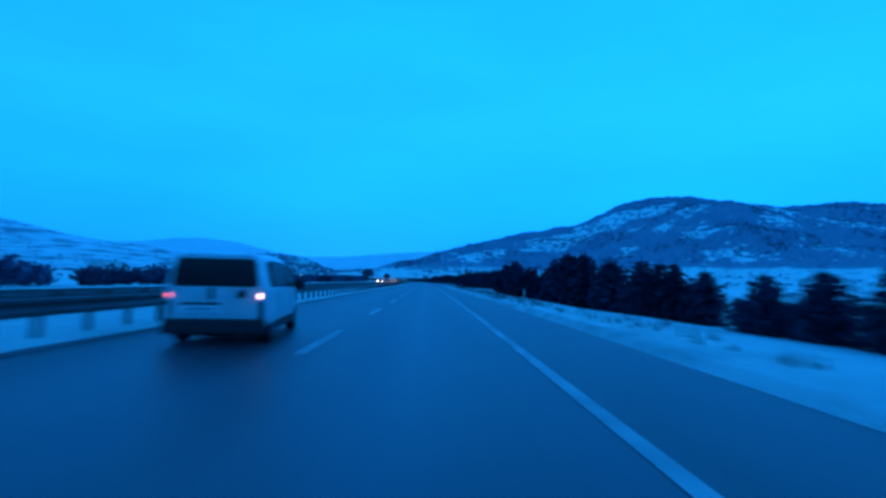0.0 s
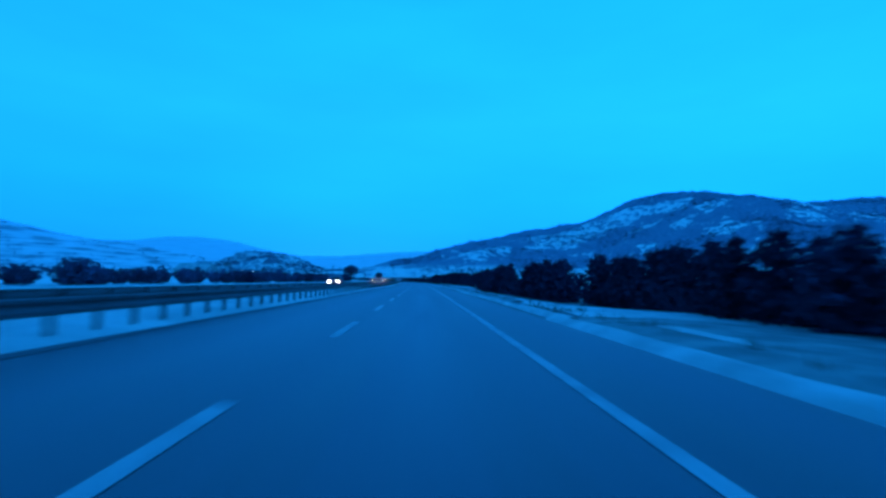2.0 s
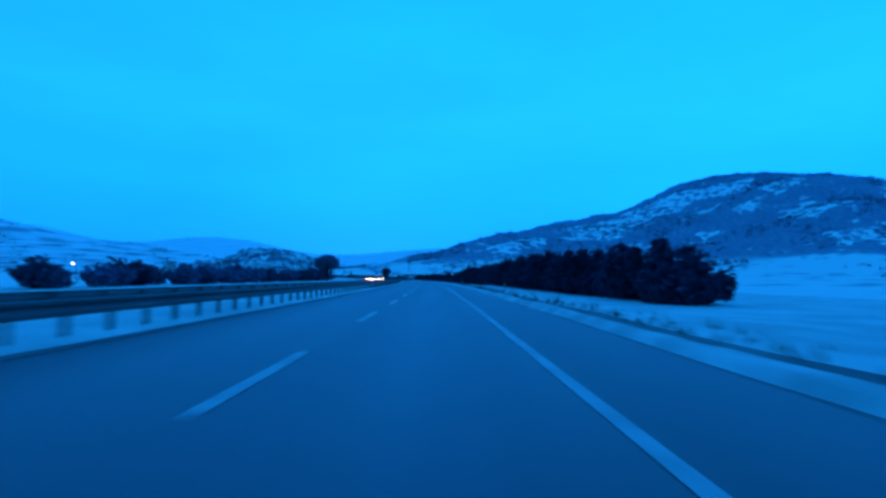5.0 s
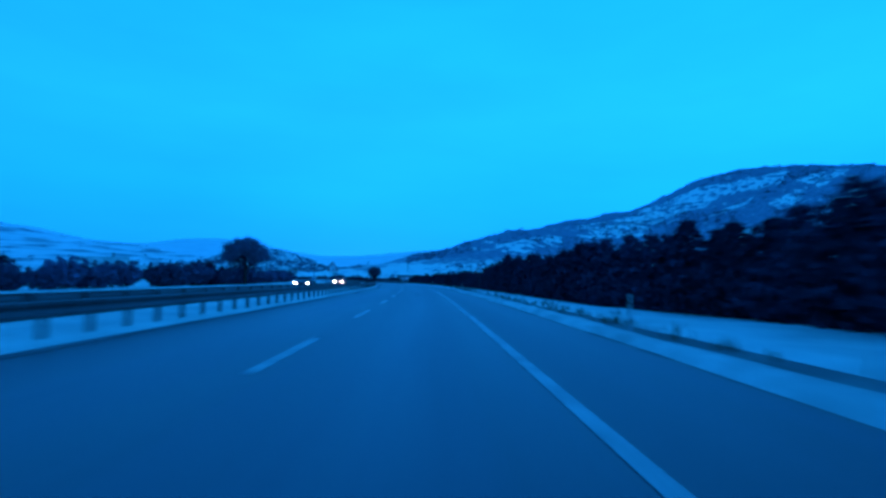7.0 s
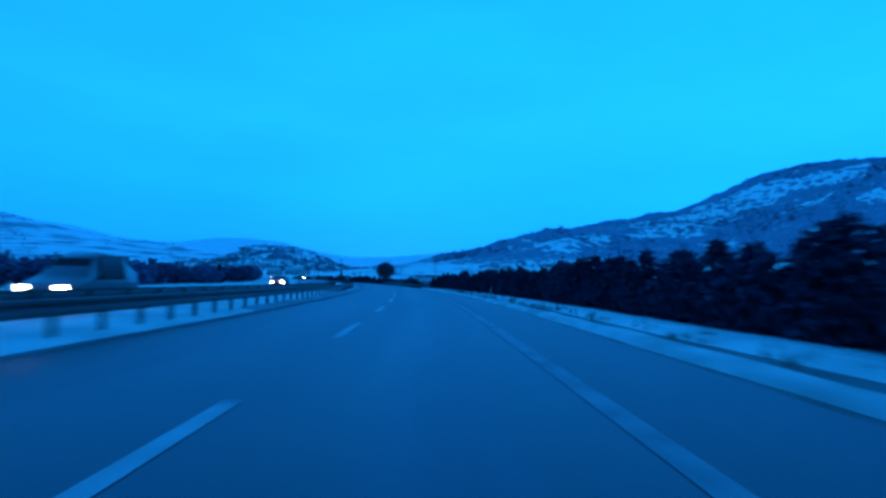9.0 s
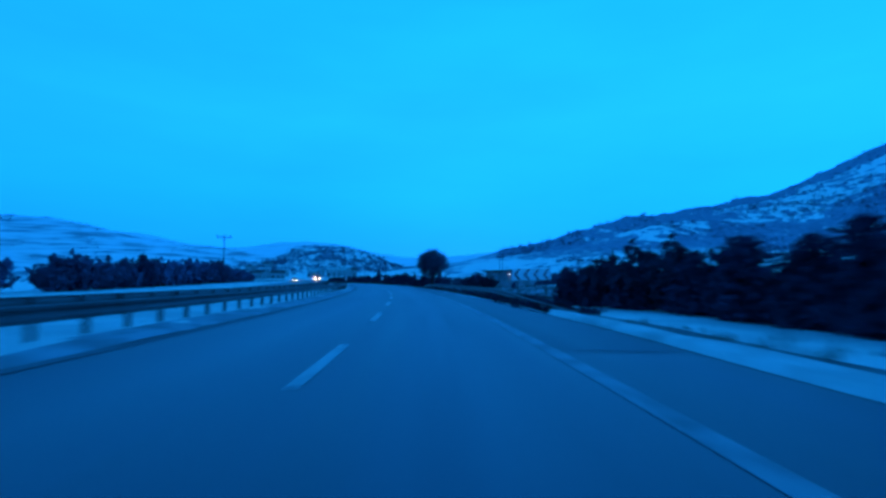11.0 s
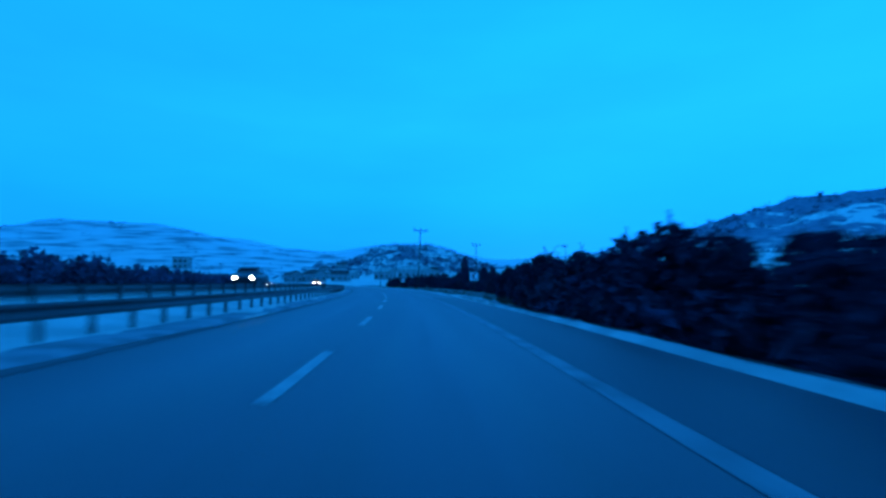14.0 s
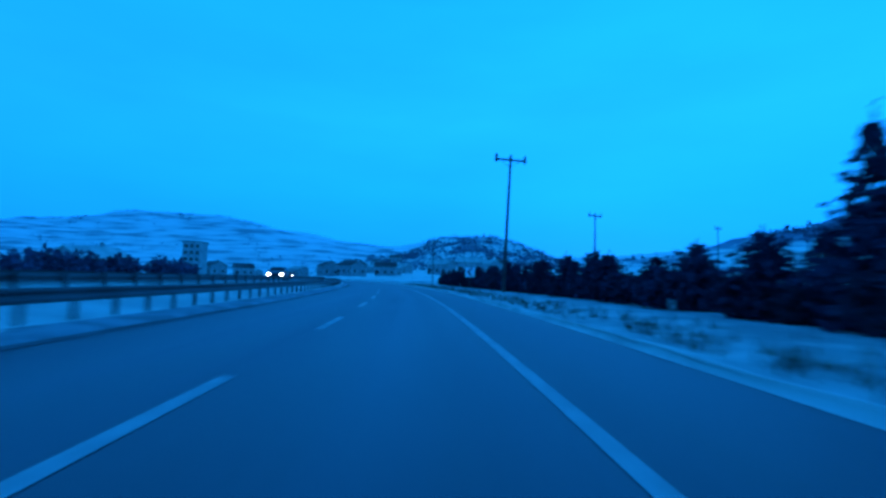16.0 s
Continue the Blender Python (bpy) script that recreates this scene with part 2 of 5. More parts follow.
def asphalt(name, dark, light, smoothest=0.36):
    m = bpy.data.materials.new(name)
    m.use_nodes = True
    nt = m.node_tree
    b = nt.nodes["Principled BSDF"]
    uv = nt.nodes.new("ShaderNodeUVMap")
    uv.uv_map = "road"
    sep = nt.nodes.new("ShaderNodeSeparateXYZ")
    nt.links.new(uv.outputs[0], sep.inputs[0])
    mp = nt.nodes.new("ShaderNodeMapping")
    mp.inputs["Scale"].default_value = (1.0, 0.05, 1.0)
    nt.links.new(uv.outputs[0], mp.inputs[0])
    streak = nt.nodes.new("ShaderNodeTexNoise")
    streak.inputs["Scale"].default_value, streak.inputs["Detail"].default_value = 1.1, 5
    nt.links.new(mp.outputs[0], streak.inputs["Vector"])
    grain = nt.nodes.new("ShaderNodeTexNoise")
    grain.inputs["Scale"].default_value, grain.inputs["Detail"].default_value = 45, 4
    nt.links.new(uv.outputs[0], grain.inputs["Vector"])
    add = nt.nodes.new("ShaderNodeMath")
    add.operation = "MULTIPLY_ADD"
    nt.links.new(grain.outputs["Fac"], add.inputs[0])
    add.inputs[1].default_value = 0.35
    nt.links.new(streak.outputs["Fac"], add.inputs[2])
    # sky sheen painted as a lighter middle of each lane, and the damp strip outside the edge line
    lanes = nt.nodes.new("ShaderNodeMapRange")
    lanes.inputs["From Min"].default_value, lanes.inputs["From Max"].default_value = -20.0, 20.0
    nt.links.new(sep.outputs["X"], lanes.inputs["Value"])
    sheen_damp = nt.nodes.new("ShaderNodeValToRGB")
    we = sheen_damp.color_ramp.elements
    we[0].position, we[0].color = 0.0, (0.45, 0.45, 0.45, 1)
    we[1].position, we[1].color = 1.0, (0.45, 0.45, 0.45, 1)
    for n_, v_ in SHEEN_DAMP_ACROSS:
        e_ = we.new((n_ + 20.0) / 40.0)
        e_.color = (v_, v_, v_, 1)
    nt.links.new(lanes.outputs[0], sheen_damp.inputs[0])
    worn = nt.nodes.new("ShaderNodeMath")
    worn.operation = "MULTIPLY_ADD"
    worn.inputs[1].default_value = 0.42
    nt.links.new(sheen_damp.outputs[0], worn.inputs[0])
    nt.links.new(add.outputs[0], worn.inputs[2])
    ramp = nt.nodes.new("ShaderNodeValToRGB")
    ramp.color_ramp.elements[0].position, ramp.color_ramp.elements[0].color = 0.60, (dark, dark * 0.97, dark * 1.14, 1)
    ramp.color_ramp.elements[1].position, ramp.color_ramp.elements[1].color = 1.0, (light, light * 0.97, light * 1.14, 1)
    nt.links.new(worn.outputs[0], ramp.inputs[0])
    nt.links.new(ramp.outputs[0], b.inputs["Base Color"])
    rr = nt.nodes.new("ShaderNodeMapRange")
    rr.inputs["To Min"].default_value, rr.inputs["To Max"].default_value = smoothest, smoothest + 0.24
    nt.links.new(streak.outputs["Fac"], rr.inputs["Value"])
    nt.links.new(rr.outputs[0], b.inputs["Roughness"])
    bp = nt.nodes.new("ShaderNodeBump")
    bp.inputs["Strength"].default_value, bp.inputs["Distance"].default_value = 0.25, 0.01
    nt.links.new(grain.outputs["Fac"], bp.inputs["Height"])
    nt.links.new(bp.outputs[0], b.inputs["Normal"])
    return m


ASPHALT = asphalt("wet_asphalt", 0.019, 0.076)
# a little darker and rougher than the carriageway
SHOULDER_ASPHALT = asphalt("shoulder_asphalt", 0.017, 0.064, 0.41)


def country():
    """Snow over fields and scrub: dark brush where the ground is marked, in clumps and streaks."""
    m = bpy.data.materials.new("snowy_country")
    m.use_nodes = True
    nt = m.node_tree
    b = nt.nodes["Principled BSDF"]
    b.inputs["Roughness"].default_value = 0.85
    b.inputs["Specular IOR Level"].default_value = 0.15
    co = nt.nodes.new("ShaderNodeTexCoord")
    scrub = nt.nodes.new("ShaderNodeAttribute")
    scrub.attribute_name = "scrub"
    big = nt.nodes.new("ShaderNodeTexNoise")
    big.inputs["Scale"].default_value, big.inputs["Detail"].default_value = 0.016, 6
    big.inputs["Roughness"].default_value = 0.62
    nt.links.new(co.outputs["Object"], big.inputs["Vector"])
    mid = nt.nodes.new("ShaderNodeTexNoise")
    mid.inputs["Scale"].default_value, mid.inputs["Detail"].default_value = 0.10, 5
    nt.links.new(co.outputs["Object"], mid.inputs["Vector"])
    add = nt.nodes.new("ShaderNodeMath")
    add.operation = "MULTIPLY_ADD"
    nt.links.new(mid.outputs["Fac"], add.inputs[0])
    add.inputs[1].default_value = 0.8
    nt.links.new(big.outputs["Fac"], add.inputs[2])
    add2 = nt.nodes.new("ShaderNodeMath")
    add2.operation = "ADD"
    nt.links.new(add.outputs[0], add2.inputs[0])
    nt.links.new(scrub.outputs["Fac"], add2.inputs[1])
    ramp = nt.nodes.new("ShaderNodeMapRange")
    ramp.inputs["From Min"].default_value, ramp.inputs["From Max"].default_value = 0.985, 1.06
    nt.links.new(add2.outputs[0], ramp.inputs["Value"])
    # thin snow lying between low scrub, finely mottled
    fleck = nt.nodes.new("ShaderNodeTexNoise")
    fleck.inputs["Scale"].default_value, fleck.inputs["Detail"].default_value = 0.22, 4
    nt.links.new(co.outputs["Object"], fleck.inputs["Vector"])
    # scrub tones lifted, with distance haze mixed into them
    low_scrub = nt.nodes.new("ShaderNodeValToRGB")
    le = low_scrub.color_ramp.elements
    le[0].position, le[0].color = 0.40, (0.19, 0.20, 0.25, 1)
    le[1].position, le[1].color = 0.66, (0.46, 0.48, 0.48, 1)
    nt.links.new(fleck.outputs["Fac"], low_scrub.inputs[0])
    mx = nt.nodes.new("ShaderNodeMix")
    mx.data_type = "RGBA"
    mx.inputs[6].default_value = (0.84, 0.87, 0.78, 1)
    nt.links.new(low_scrub.outputs[0], mx.inputs[7])
    nt.links.new(ramp.outputs[0], mx.inputs[0])
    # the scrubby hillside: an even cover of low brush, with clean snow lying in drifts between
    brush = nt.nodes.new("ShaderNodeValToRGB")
    # brush paled and blued: haze over the hill painted into its colour
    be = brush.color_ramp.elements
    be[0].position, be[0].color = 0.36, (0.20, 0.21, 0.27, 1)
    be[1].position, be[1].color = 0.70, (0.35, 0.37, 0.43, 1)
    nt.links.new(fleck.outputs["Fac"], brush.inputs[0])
    drift = nt.nodes.new("ShaderNodeAttribute")
    drift.attribute_name = "drift"
    patch = nt.nodes.new("ShaderNodeTexNoise")
    patch.inputs["Scale"].default_value, patch.inputs["Detail"].default_value, patch.inputs["Roughness"].default_value = 0.05, 6, 0.72
    nt.links.new(co.outputs["Object"], patch.inputs["Vector"])
    lying = nt.nodes.new("ShaderNodeMath")
    lying.operation = "MULTIPLY_ADD"
    lying.inputs[1].default_value = 0.22
    nt.links.new(drift.outputs["Fac"], lying.inputs[0])
    nt.links.new(patch.outputs["Fac"], lying.inputs[2])
    cover = nt.nodes.new("ShaderNodeMapRange")
    cover.inputs["From Min"].default_value, cover.inputs["From Max"].default_value = 0.635, 0.665
    nt.links.new(lying.outputs[0], cover.inputs["Value"])
    slope = nt.nodes.new("ShaderNodeMix")
    slope.data_type = "RGBA"
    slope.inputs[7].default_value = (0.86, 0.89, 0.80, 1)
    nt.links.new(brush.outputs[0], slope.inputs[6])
    # single bushes standing in the drifts
    bush = nt.nodes.new("ShaderNodeTexVoronoi")
    bush.inputs["Scale"].default_value = 0.075
    nt.links.new(co.outputs["Object"], bush.inputs["Vector"])
    ragged = nt.nodes.new("ShaderNodeMath")
    ragged.operation = "MULTIPLY_ADD"
    ragged.inputs[1].default_value = 1.1
    nt.links.new(mid.outputs["Fac"], ragged.inputs[0])
    nt.links.new(bush.outputs["Distance"], ragged.inputs[2])
    between = nt.nodes.new("ShaderNodeMapRange")
    between.inputs["From Min"].default_value, between.inputs["From Max"].default_value = 0.93, 0.99
    nt.links.new(ragged.outputs[0], between.inputs["Value"])
    clear = nt.nodes.new("ShaderNodeMath")
    clear.operation = "MULTIPLY"
    nt.links.new(cover.outputs[0], clear.inputs[0])
    nt.links.new(between.outputs[0], clear.inputs[1])
    nt.links.new(clear.outputs[0], slope.inputs[0])
    hillside = nt.nodes.new("ShaderNodeAttribute")
    hillside.attribute_name = "hillside"
    mx0 = nt.nodes.new("ShaderNodeMix")
    mx0.data_type = "RGBA"
    nt.links.new(hillside.outputs["Fac"], mx0.inputs[0])
    nt.links.new(mx.outputs[2], mx0.inputs[6])
    nt.links.new(slope.outputs[2], mx0.inputs[7])
    # the far slopes: thin snow over heathland, hedges and terraces along the contours, paled for haze
    far = nt.nodes.new("ShaderNodeAttribute")
    far.attribute_name = "hazed_heath"
    lie = nt.nodes.new("ShaderNodeMapping")
    lie.inputs["Scale"].default_value = (0.010, 0.010, 0.13)
    nt.links.new(co.outputs["Object"], lie.inputs[0])
    terrace = nt.nodes.new("ShaderNodeTexNoise")
    terrace.inputs["Scale"].default_value, terrace.inputs["Detail"].default_value = 1.0, 5
    nt.links.new(lie.outputs[0], terrace.inputs["Vector"])
    # tones whitened: the haze of distance is put into the colour
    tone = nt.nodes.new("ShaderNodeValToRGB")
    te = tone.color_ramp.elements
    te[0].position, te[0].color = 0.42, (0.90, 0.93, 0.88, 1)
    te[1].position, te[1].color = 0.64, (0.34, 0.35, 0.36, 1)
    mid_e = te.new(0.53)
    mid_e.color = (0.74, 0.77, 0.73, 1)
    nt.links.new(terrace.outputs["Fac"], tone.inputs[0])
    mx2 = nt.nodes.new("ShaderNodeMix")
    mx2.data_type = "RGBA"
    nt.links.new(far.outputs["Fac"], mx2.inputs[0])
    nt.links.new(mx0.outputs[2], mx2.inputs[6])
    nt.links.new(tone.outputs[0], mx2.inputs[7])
    # farthest hills pushed nearer white, again for haze
    high = nt.nodes.new("ShaderNodeAttribute")
    high.attribute_name = "hazed_snow"
    mx3 = nt.nodes.new("ShaderNodeMix")
    mx3.data_type = "RGBA"
    mx3.inputs[7].default_value = (0.92, 0.95, 0.90, 1)
    ease_in = nt.nodes.new("ShaderNodeMath")
    ease_in.operation = "MULTIPLY"
    ease_in.inputs[1].default_value = 0.85
    nt.links.new(high.outputs["Fac"], ease_in.inputs[0])
    nt.links.new(ease_in.outputs[0], mx3.inputs[0])
    nt.links.new(mx2.outputs[2], mx3.inputs[6])
    nt.links.new(mx3.outputs[2], b.inputs["Base Color"])
    bp = nt.nodes.new("ShaderNodeBump")
    bp.inputs["Strength"].default_value, bp.inputs["Distance"].default_value = 0.6, 1.5
    nt.links.new(mid.outputs["Fac"], bp.inputs["Height"])
    nt.links.new(bp.outputs[0], b.inputs["Normal"])
    return m


COUNTRY = country()


# ---- building helpers ----
def mesh_of(name, bm, mat, smooth=False):
    me = bpy.data.meshes.new(name)
    bm.to_mesh(me)
    bm.free()
    me.materials.append(mat)
    if smooth:
        for p in me.polygons:
            p.use_smooth = True
    return me


def part(name, bm, mat, parent, label="", smooth=False):
    ob = new(name, mesh_of(name, bm, mat, smooth))
    ob.parent = parent
    if label:
        ob["label"] = label
    return ob


def thing(name, label, category, group="", kind=""):
    return tagged(new(name), label, category, group, kind)


def box(bm, x0, x1, y0, y1, z0, z1, bevel=0.0):
    vs = bmesh.ops.create_cube(bm, size=1.0)["verts"]
    for v in vs:
        v.co = ((x0 + x1) / 2 + v.co.x * (x1 - x0), (y0 + y1) / 2 + v.co.y * (y1 - y0), (z0 + z1) / 2 + v.co.z * (z1 - z0))
    if bevel:
        es = list({e for v in vs for e in v.link_edges})
        bmesh.ops.bevel(bm, geom=es, offset=bevel, segments=2, affect="EDGES", profile=0.6)
    return bm


def boxed(*a, **k):
    return box(bmesh.new(), *a, **k)


def tube(bm, p, q, r0, r1, sides=8):
    """A tapered round bar from p to q."""
    p, q = Vector(p), Vector(q)
    d = q - p
    m = Matrix.Translation((p + q) / 2) @ d.to_track_quat("Z", "Y").to_matrix().to_4x4()
    bmesh.ops.create_cone(bm, cap_ends=True, segments=sides, radius1=r0, radius2=r1, depth=d.length, matrix=m)
    return bm


def sweep(name, s0, s1, step, outline, mat, parent=None, label="", shift=None, smooth=False, uv=False, closed=False):
    """A long body with one outline [(n, z), ...] drawn along the road; shift(s, i) may move its points."""
    count = max(1, int(round((s1 - s0) / step)))
    verts, faces, uvs = [], [], []
    k = len(outline)
    for j in range(count + 1):
        s = s0 + (s1 - s0) * j / count
        for i, (n, z) in enumerate(outline):
            dn, dz = shift(s, i) if shift else (0.0, 0.0)
            verts.append(on(s, n + dn, z + dz)[:])
            uvs.append((n + dn, s))
    for j in range(count):
        for i in range(k if closed else k - 1):
            a, b = j * k + i, j * k + (i + 1) % k
            faces.append((a, b, b + k, a + k))
    if closed:
        faces.append(tuple(range(k))[::-1])
        faces.append(tuple(count * k + i for i in range(k)))
    me = bpy.data.meshes.new(name)
    me.from_pydata(verts, [], faces)
    me.materials.append(mat)
    if uv:
        lay = me.uv_layers.new(name="road")
        for loop in me.loops:
            lay.data[loop.index].uv = uvs[loop.vertex_index]
    if smooth:
        for p in me.polygons:
            p.use_smooth = True
    me.update()
    ob = new(name, me)
    if parent:
        ob.parent = parent
    if label:
        ob["label"] = label
    return ob


def wave(s, seed, length):
    return noise.noise(Vector((s / length, seed * 7.3, seed * 1.7)))


# ---- the land: one sheet with the hills in it ----
# each hill: middle x, y, spread along and across its ridge, ridge's turn, height, scrub
NEAR_HILLS = (
    (520, 1012, 241, 124, 76, 110, 0.118),
    (409, 1279, 206, 138, 50, 109, 0.118),
    (218, 1543, 205, 80, 4, 89, 0.118),
    (93, 1020, 189, 133, 76, 59, 0.118),
    (128, 1447, 216, 134, 28, 27, 0.118),
    (781, 966, 210, 224, 4, 91, 0.118),
    (997, 1209, 202, 175, -24, 134, 0.118),
    (614, 1499, 208, 220, -24, 82, 0.118),
    (708, 1901, 257, 199, 31, 119, 0.118),
    (350, 1260, 75, 75, 0, -25, 0.0),
    (525, 1025, 80, 80, 0, -10, 0.0),
)
ROCKY_HILLS = (
    (-319, 1026, 62, 97, 18, 34, 0.11),
    (-254, 954, 58, 34, -75, 15, 0.11),
    (-399, 1035, 80, 44, 18, 17, 0.11),
)
FAR_HILLS = (
    (-1437, 1526, 227, 110, 12, 129, 0.035),
    (-1101, 1806, 286, 110, 35, 106, 0.035),
    (-1790, 1294, 315, 132, 67, 148, 0.035),
    (-1725, 3703, 473, 404, 47, 250, -0.02),
    (11, 3966, 834, 459, 7, 225, -0.02),
    (-3038, 2472, 599, 518, 14, 277, -0.02),
    (-2260, 2800, 421, 270, -73, 144, -0.02),
    (1700, 300, 500, 700, 0, 185, 0.118),
    (-2400, -1500, 900, 900, 0, 250, 0.05),
    (1200, -2400, 1200, 700, 0, 250, 0.05),
)


# snow lying in drifts on the slope of the scrubby hill: middle x, y, reach
DRIFTS = ((203, 1003, 42), (255, 1040, 48), (292, 1070, 55), (350, 1115, 62), (395, 1075, 50), (448, 1040, 45), (452, 1000, 30), (470, 908, 34), (432, 785, 36), (380, 955, 22), (410, 885, 24), (120, 905, 36), (55, 840, 50), (640, 900, 40), (700, 840, 45), (560, 800, 40), (247, 872, 24), (330, 840, 20), (190, 946, 22), (205, 1078, 22), (238, 975, 34), (395, 650, 45), (520, 640, 40))


def drift_at(x, y):
    d = np.zeros_like(x)
    for dx, dy, reach in DRIFTS:
        d = d + np.exp(-((x - dx) ** 2 + (y - dy) ** 2) / reach ** 2)
    return np.minimum(d, 1.2)


def land(x, y):
    """Height, scrub, haze-paled heathland, rock and haze-paled high snow of the open land at arrays x, y."""
    z = np.zeros_like(x)
    scrub, hazed_heath, rock, alp = np.zeros_like(x), np.zeros_like(x), np.zeros_like(x), np.zeros_like(x)
    for hx, hy, a, b, turn, h, sc in NEAR_HILLS + ROCKY_HILLS + FAR_HILLS:
        c, s = math.cos(radians(turn)), math.sin(radians(turn))
        u, v = (x - hx) * c + (y - hy) * s, -(x - hx) * s + (y - hy) * c
        g = np.exp(-0.5 * ((u / a) ** 2 + (v / b) ** 2))
        z = z + h * g
        scrub = np.maximum(scrub, sc * np.clip((g - 0.10) / 0.35, -0.6, 1))
        if 0.0 < abs(sc) < 0.05:
            hazed_heath = hazed_heath + np.minimum(1, g * 8)
        if sc < 0:
            alp = alp + np.minimum(1, g * 3)
        if sc > 0.105:
            rock = rock + g
    return z, scrub, np.minimum(1, hazed_heath), np.minimum(1, rock), np.minimum(1, alp)


def steps(lo, hi, mid0, mid1, fine, grow):
    out = list(np.arange(mid0, mid1 + 0.1, fine))
    d, v = fine, mid1
    while v < hi:
        d *= grow
        v += d
        out.append(min(v, hi))
    d, v = fine, mid0
    while v > lo:
        d *= grow
        v -= d
        out.insert(0, max(v, lo))
    return np.array(out)


gx = steps(-4600, 4600, -460, 700, 10, 1.09)
gy = steps(-3500, 4700, -60, 1400, 10, 1.09)
GX, GY = np.meshgrid(gx, gy)
GZ, GS, GH, GR, GA = land(GX, GY)
flat = np.stack([GX.ravel(), GY.ravel()], 1)
near = np.full(len(flat), 1e9)
for i in range(0, len(ROAD_XY), 6):
    near = np.minimum(near, (flat[:, 0] - ROAD_XY[i, 0]) ** 2 + (flat[:, 1] - ROAD_XY[i, 1]) ** 2)
near = np.sqrt(near).reshape(GX.shape)
ease = np.clip((near - 30) / 120, 0, 1)
rough = np.array([noise.noise(Vector((x * 0.02, y * 0.02, 0))) + 0.5 * noise.noise(Vector((x * 0.06, y * 0.06, 3))) for x, y in flat]).reshape(GX.shape)
GZ = GZ * ease + rough * np.clip(GZ * (0.05 + 0.22 * GR), 0, 7) * ease + np.clip(rough, -0.2, 1) * 1.2 * ease - 0.12 - 1.6 * (1 - np.clip((near - 22) / 12, 0, 1))
me = bpy.data.meshes.new("ground")
nx = len(gx)
me.from_pydata([(a, b, c) for (a, b), c in zip(flat.tolist(), GZ.ravel().tolist())], [], [(j * nx + i, j * nx + i + 1, (j + 1) * nx + i + 1, (j + 1) * nx + i) for j in range(len(gy) - 1) for i in range(nx - 1)])
att = me.attributes.new("scrub", "FLOAT", "POINT")
att.data.foreach_set("value", GS.ravel().astype(np.float32))
att = me.attributes.new("hazed_heath", "FLOAT", "POINT")
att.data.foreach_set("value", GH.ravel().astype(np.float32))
att = me.attributes.new("drift", "FLOAT", "POINT")
att.data.foreach_set("value", drift_at(GX, GY).ravel().astype(np.float32))
att = me.attributes.new("hillside", "FLOAT", "POINT")
att.data.foreach_set("value", (np.clip((GZ - 19) / 7, 0, 1) * (GR > 0.2) * (1 - GH) * (GX > -110)).ravel().astype(np.float32))
att = me.attributes.new("hazed_snow", "FLOAT", "POINT")
att.data.foreach_set("value", GA.ravel().astype(np.float32))
me.materials.append(COUNTRY)
for p in me.polygons:
    p.use_smooth = True
tagged(new("ground", me), "snow-covered plain and scrubby hills with dark patches", "ground", kind="structure")

def smooth(lo, hi, v):
    f = min(1.0, max(0.0, (v - lo) / (hi - lo)))
    return f * f * (3 - 2 * f)


# ---- carriageways ----
road = sweep("road", -60, 960, 4, [(-5.95, -0.02), (-5.4, 0.0), (-1.8, 0.0), (1.7, 0.0), (3.9, -0.02)], ASPHALT, uv=True, shift=lambda s, i: (0.3 * smooth(505, 545, s) * (i == 4), 0))
tagged(road, "damp grey asphalt carriageway with worn wheel tracks", "road", kind="structure")


shoulder = sweep("hard_shoulder", 388, 520, 3, [(1.80, 0.003), (2.8, 0.003), (3.88, -0.015)], SHOULDER_ASPHALT, uv=True, shift=lambda s, i: (0.0, 0.0))
tagged(shoulder, "slightly darker asphalt of the hard shoulder in the bend", "road", kind="structure")


def stripe(name, s0, s1, n, width, parent, step=3, paint=LINE):
    ob = sweep(name, s0, s1, step, [(n - width / 2, 0.006), (n + width / 2, 0.006)], paint, parent)
    return ob


for s0, s1, wide, paint in ((-40, 292, 0.17, EDGE_PAINT), (292, 538, 0.26, LINE), (538, 900, 0.18, EDGE_PAINT)):
    stripe("edge_line", s0, s1, 1.655, wide, road, paint=paint)["label"] = "worn white edge line along the hard shoulder"
for k in range(-3, 66):
    stripe("lane_dash", 7.36 + 9.0 * k, 10.96 + 9.0 * k, -1.86, 0.18, road, step=1.6, paint=DASH)

# ---- snow along the edges ----
def lift(s):
    """How far the oncoming carriageway stands above this one in the bend."""
    return 0.45 * smooth(400, 500, s)


def road_lift(s):
    """How far the oncoming lanes stand above this carriageway in the bend."""
    return 0.9 * smooth(400, 500, s) - 0.3 * smooth(545, 615, s)


def ridge(name, s0, s1, a, b, high, mat=PLOUGHED):
    ob = sweep(name, s0, s1, 1.2, [(a, -0.05), (a + 0.14, high * 0.55), ((a * 2 + b) / 3, high), ((a + b * 2) / 3, high * 0.85), (b - 0.1, high * 0.4), (b, -0.06)], mat, shift=lambda s, i: (0.13 * wave(s, 1 + i * 0.2, 5) + 0.10 * wave(s, 2, 31), (0.5 * wave(s, 3 + i, 2.5) + 0.3 * wave(s, 13 + i, 0.9)) * high * (0 < i < 5)), smooth=True)
    return tagged(ob, "low ridge of ploughed dirty snow beside the hard shoulder", "snow bank", kind="structure")


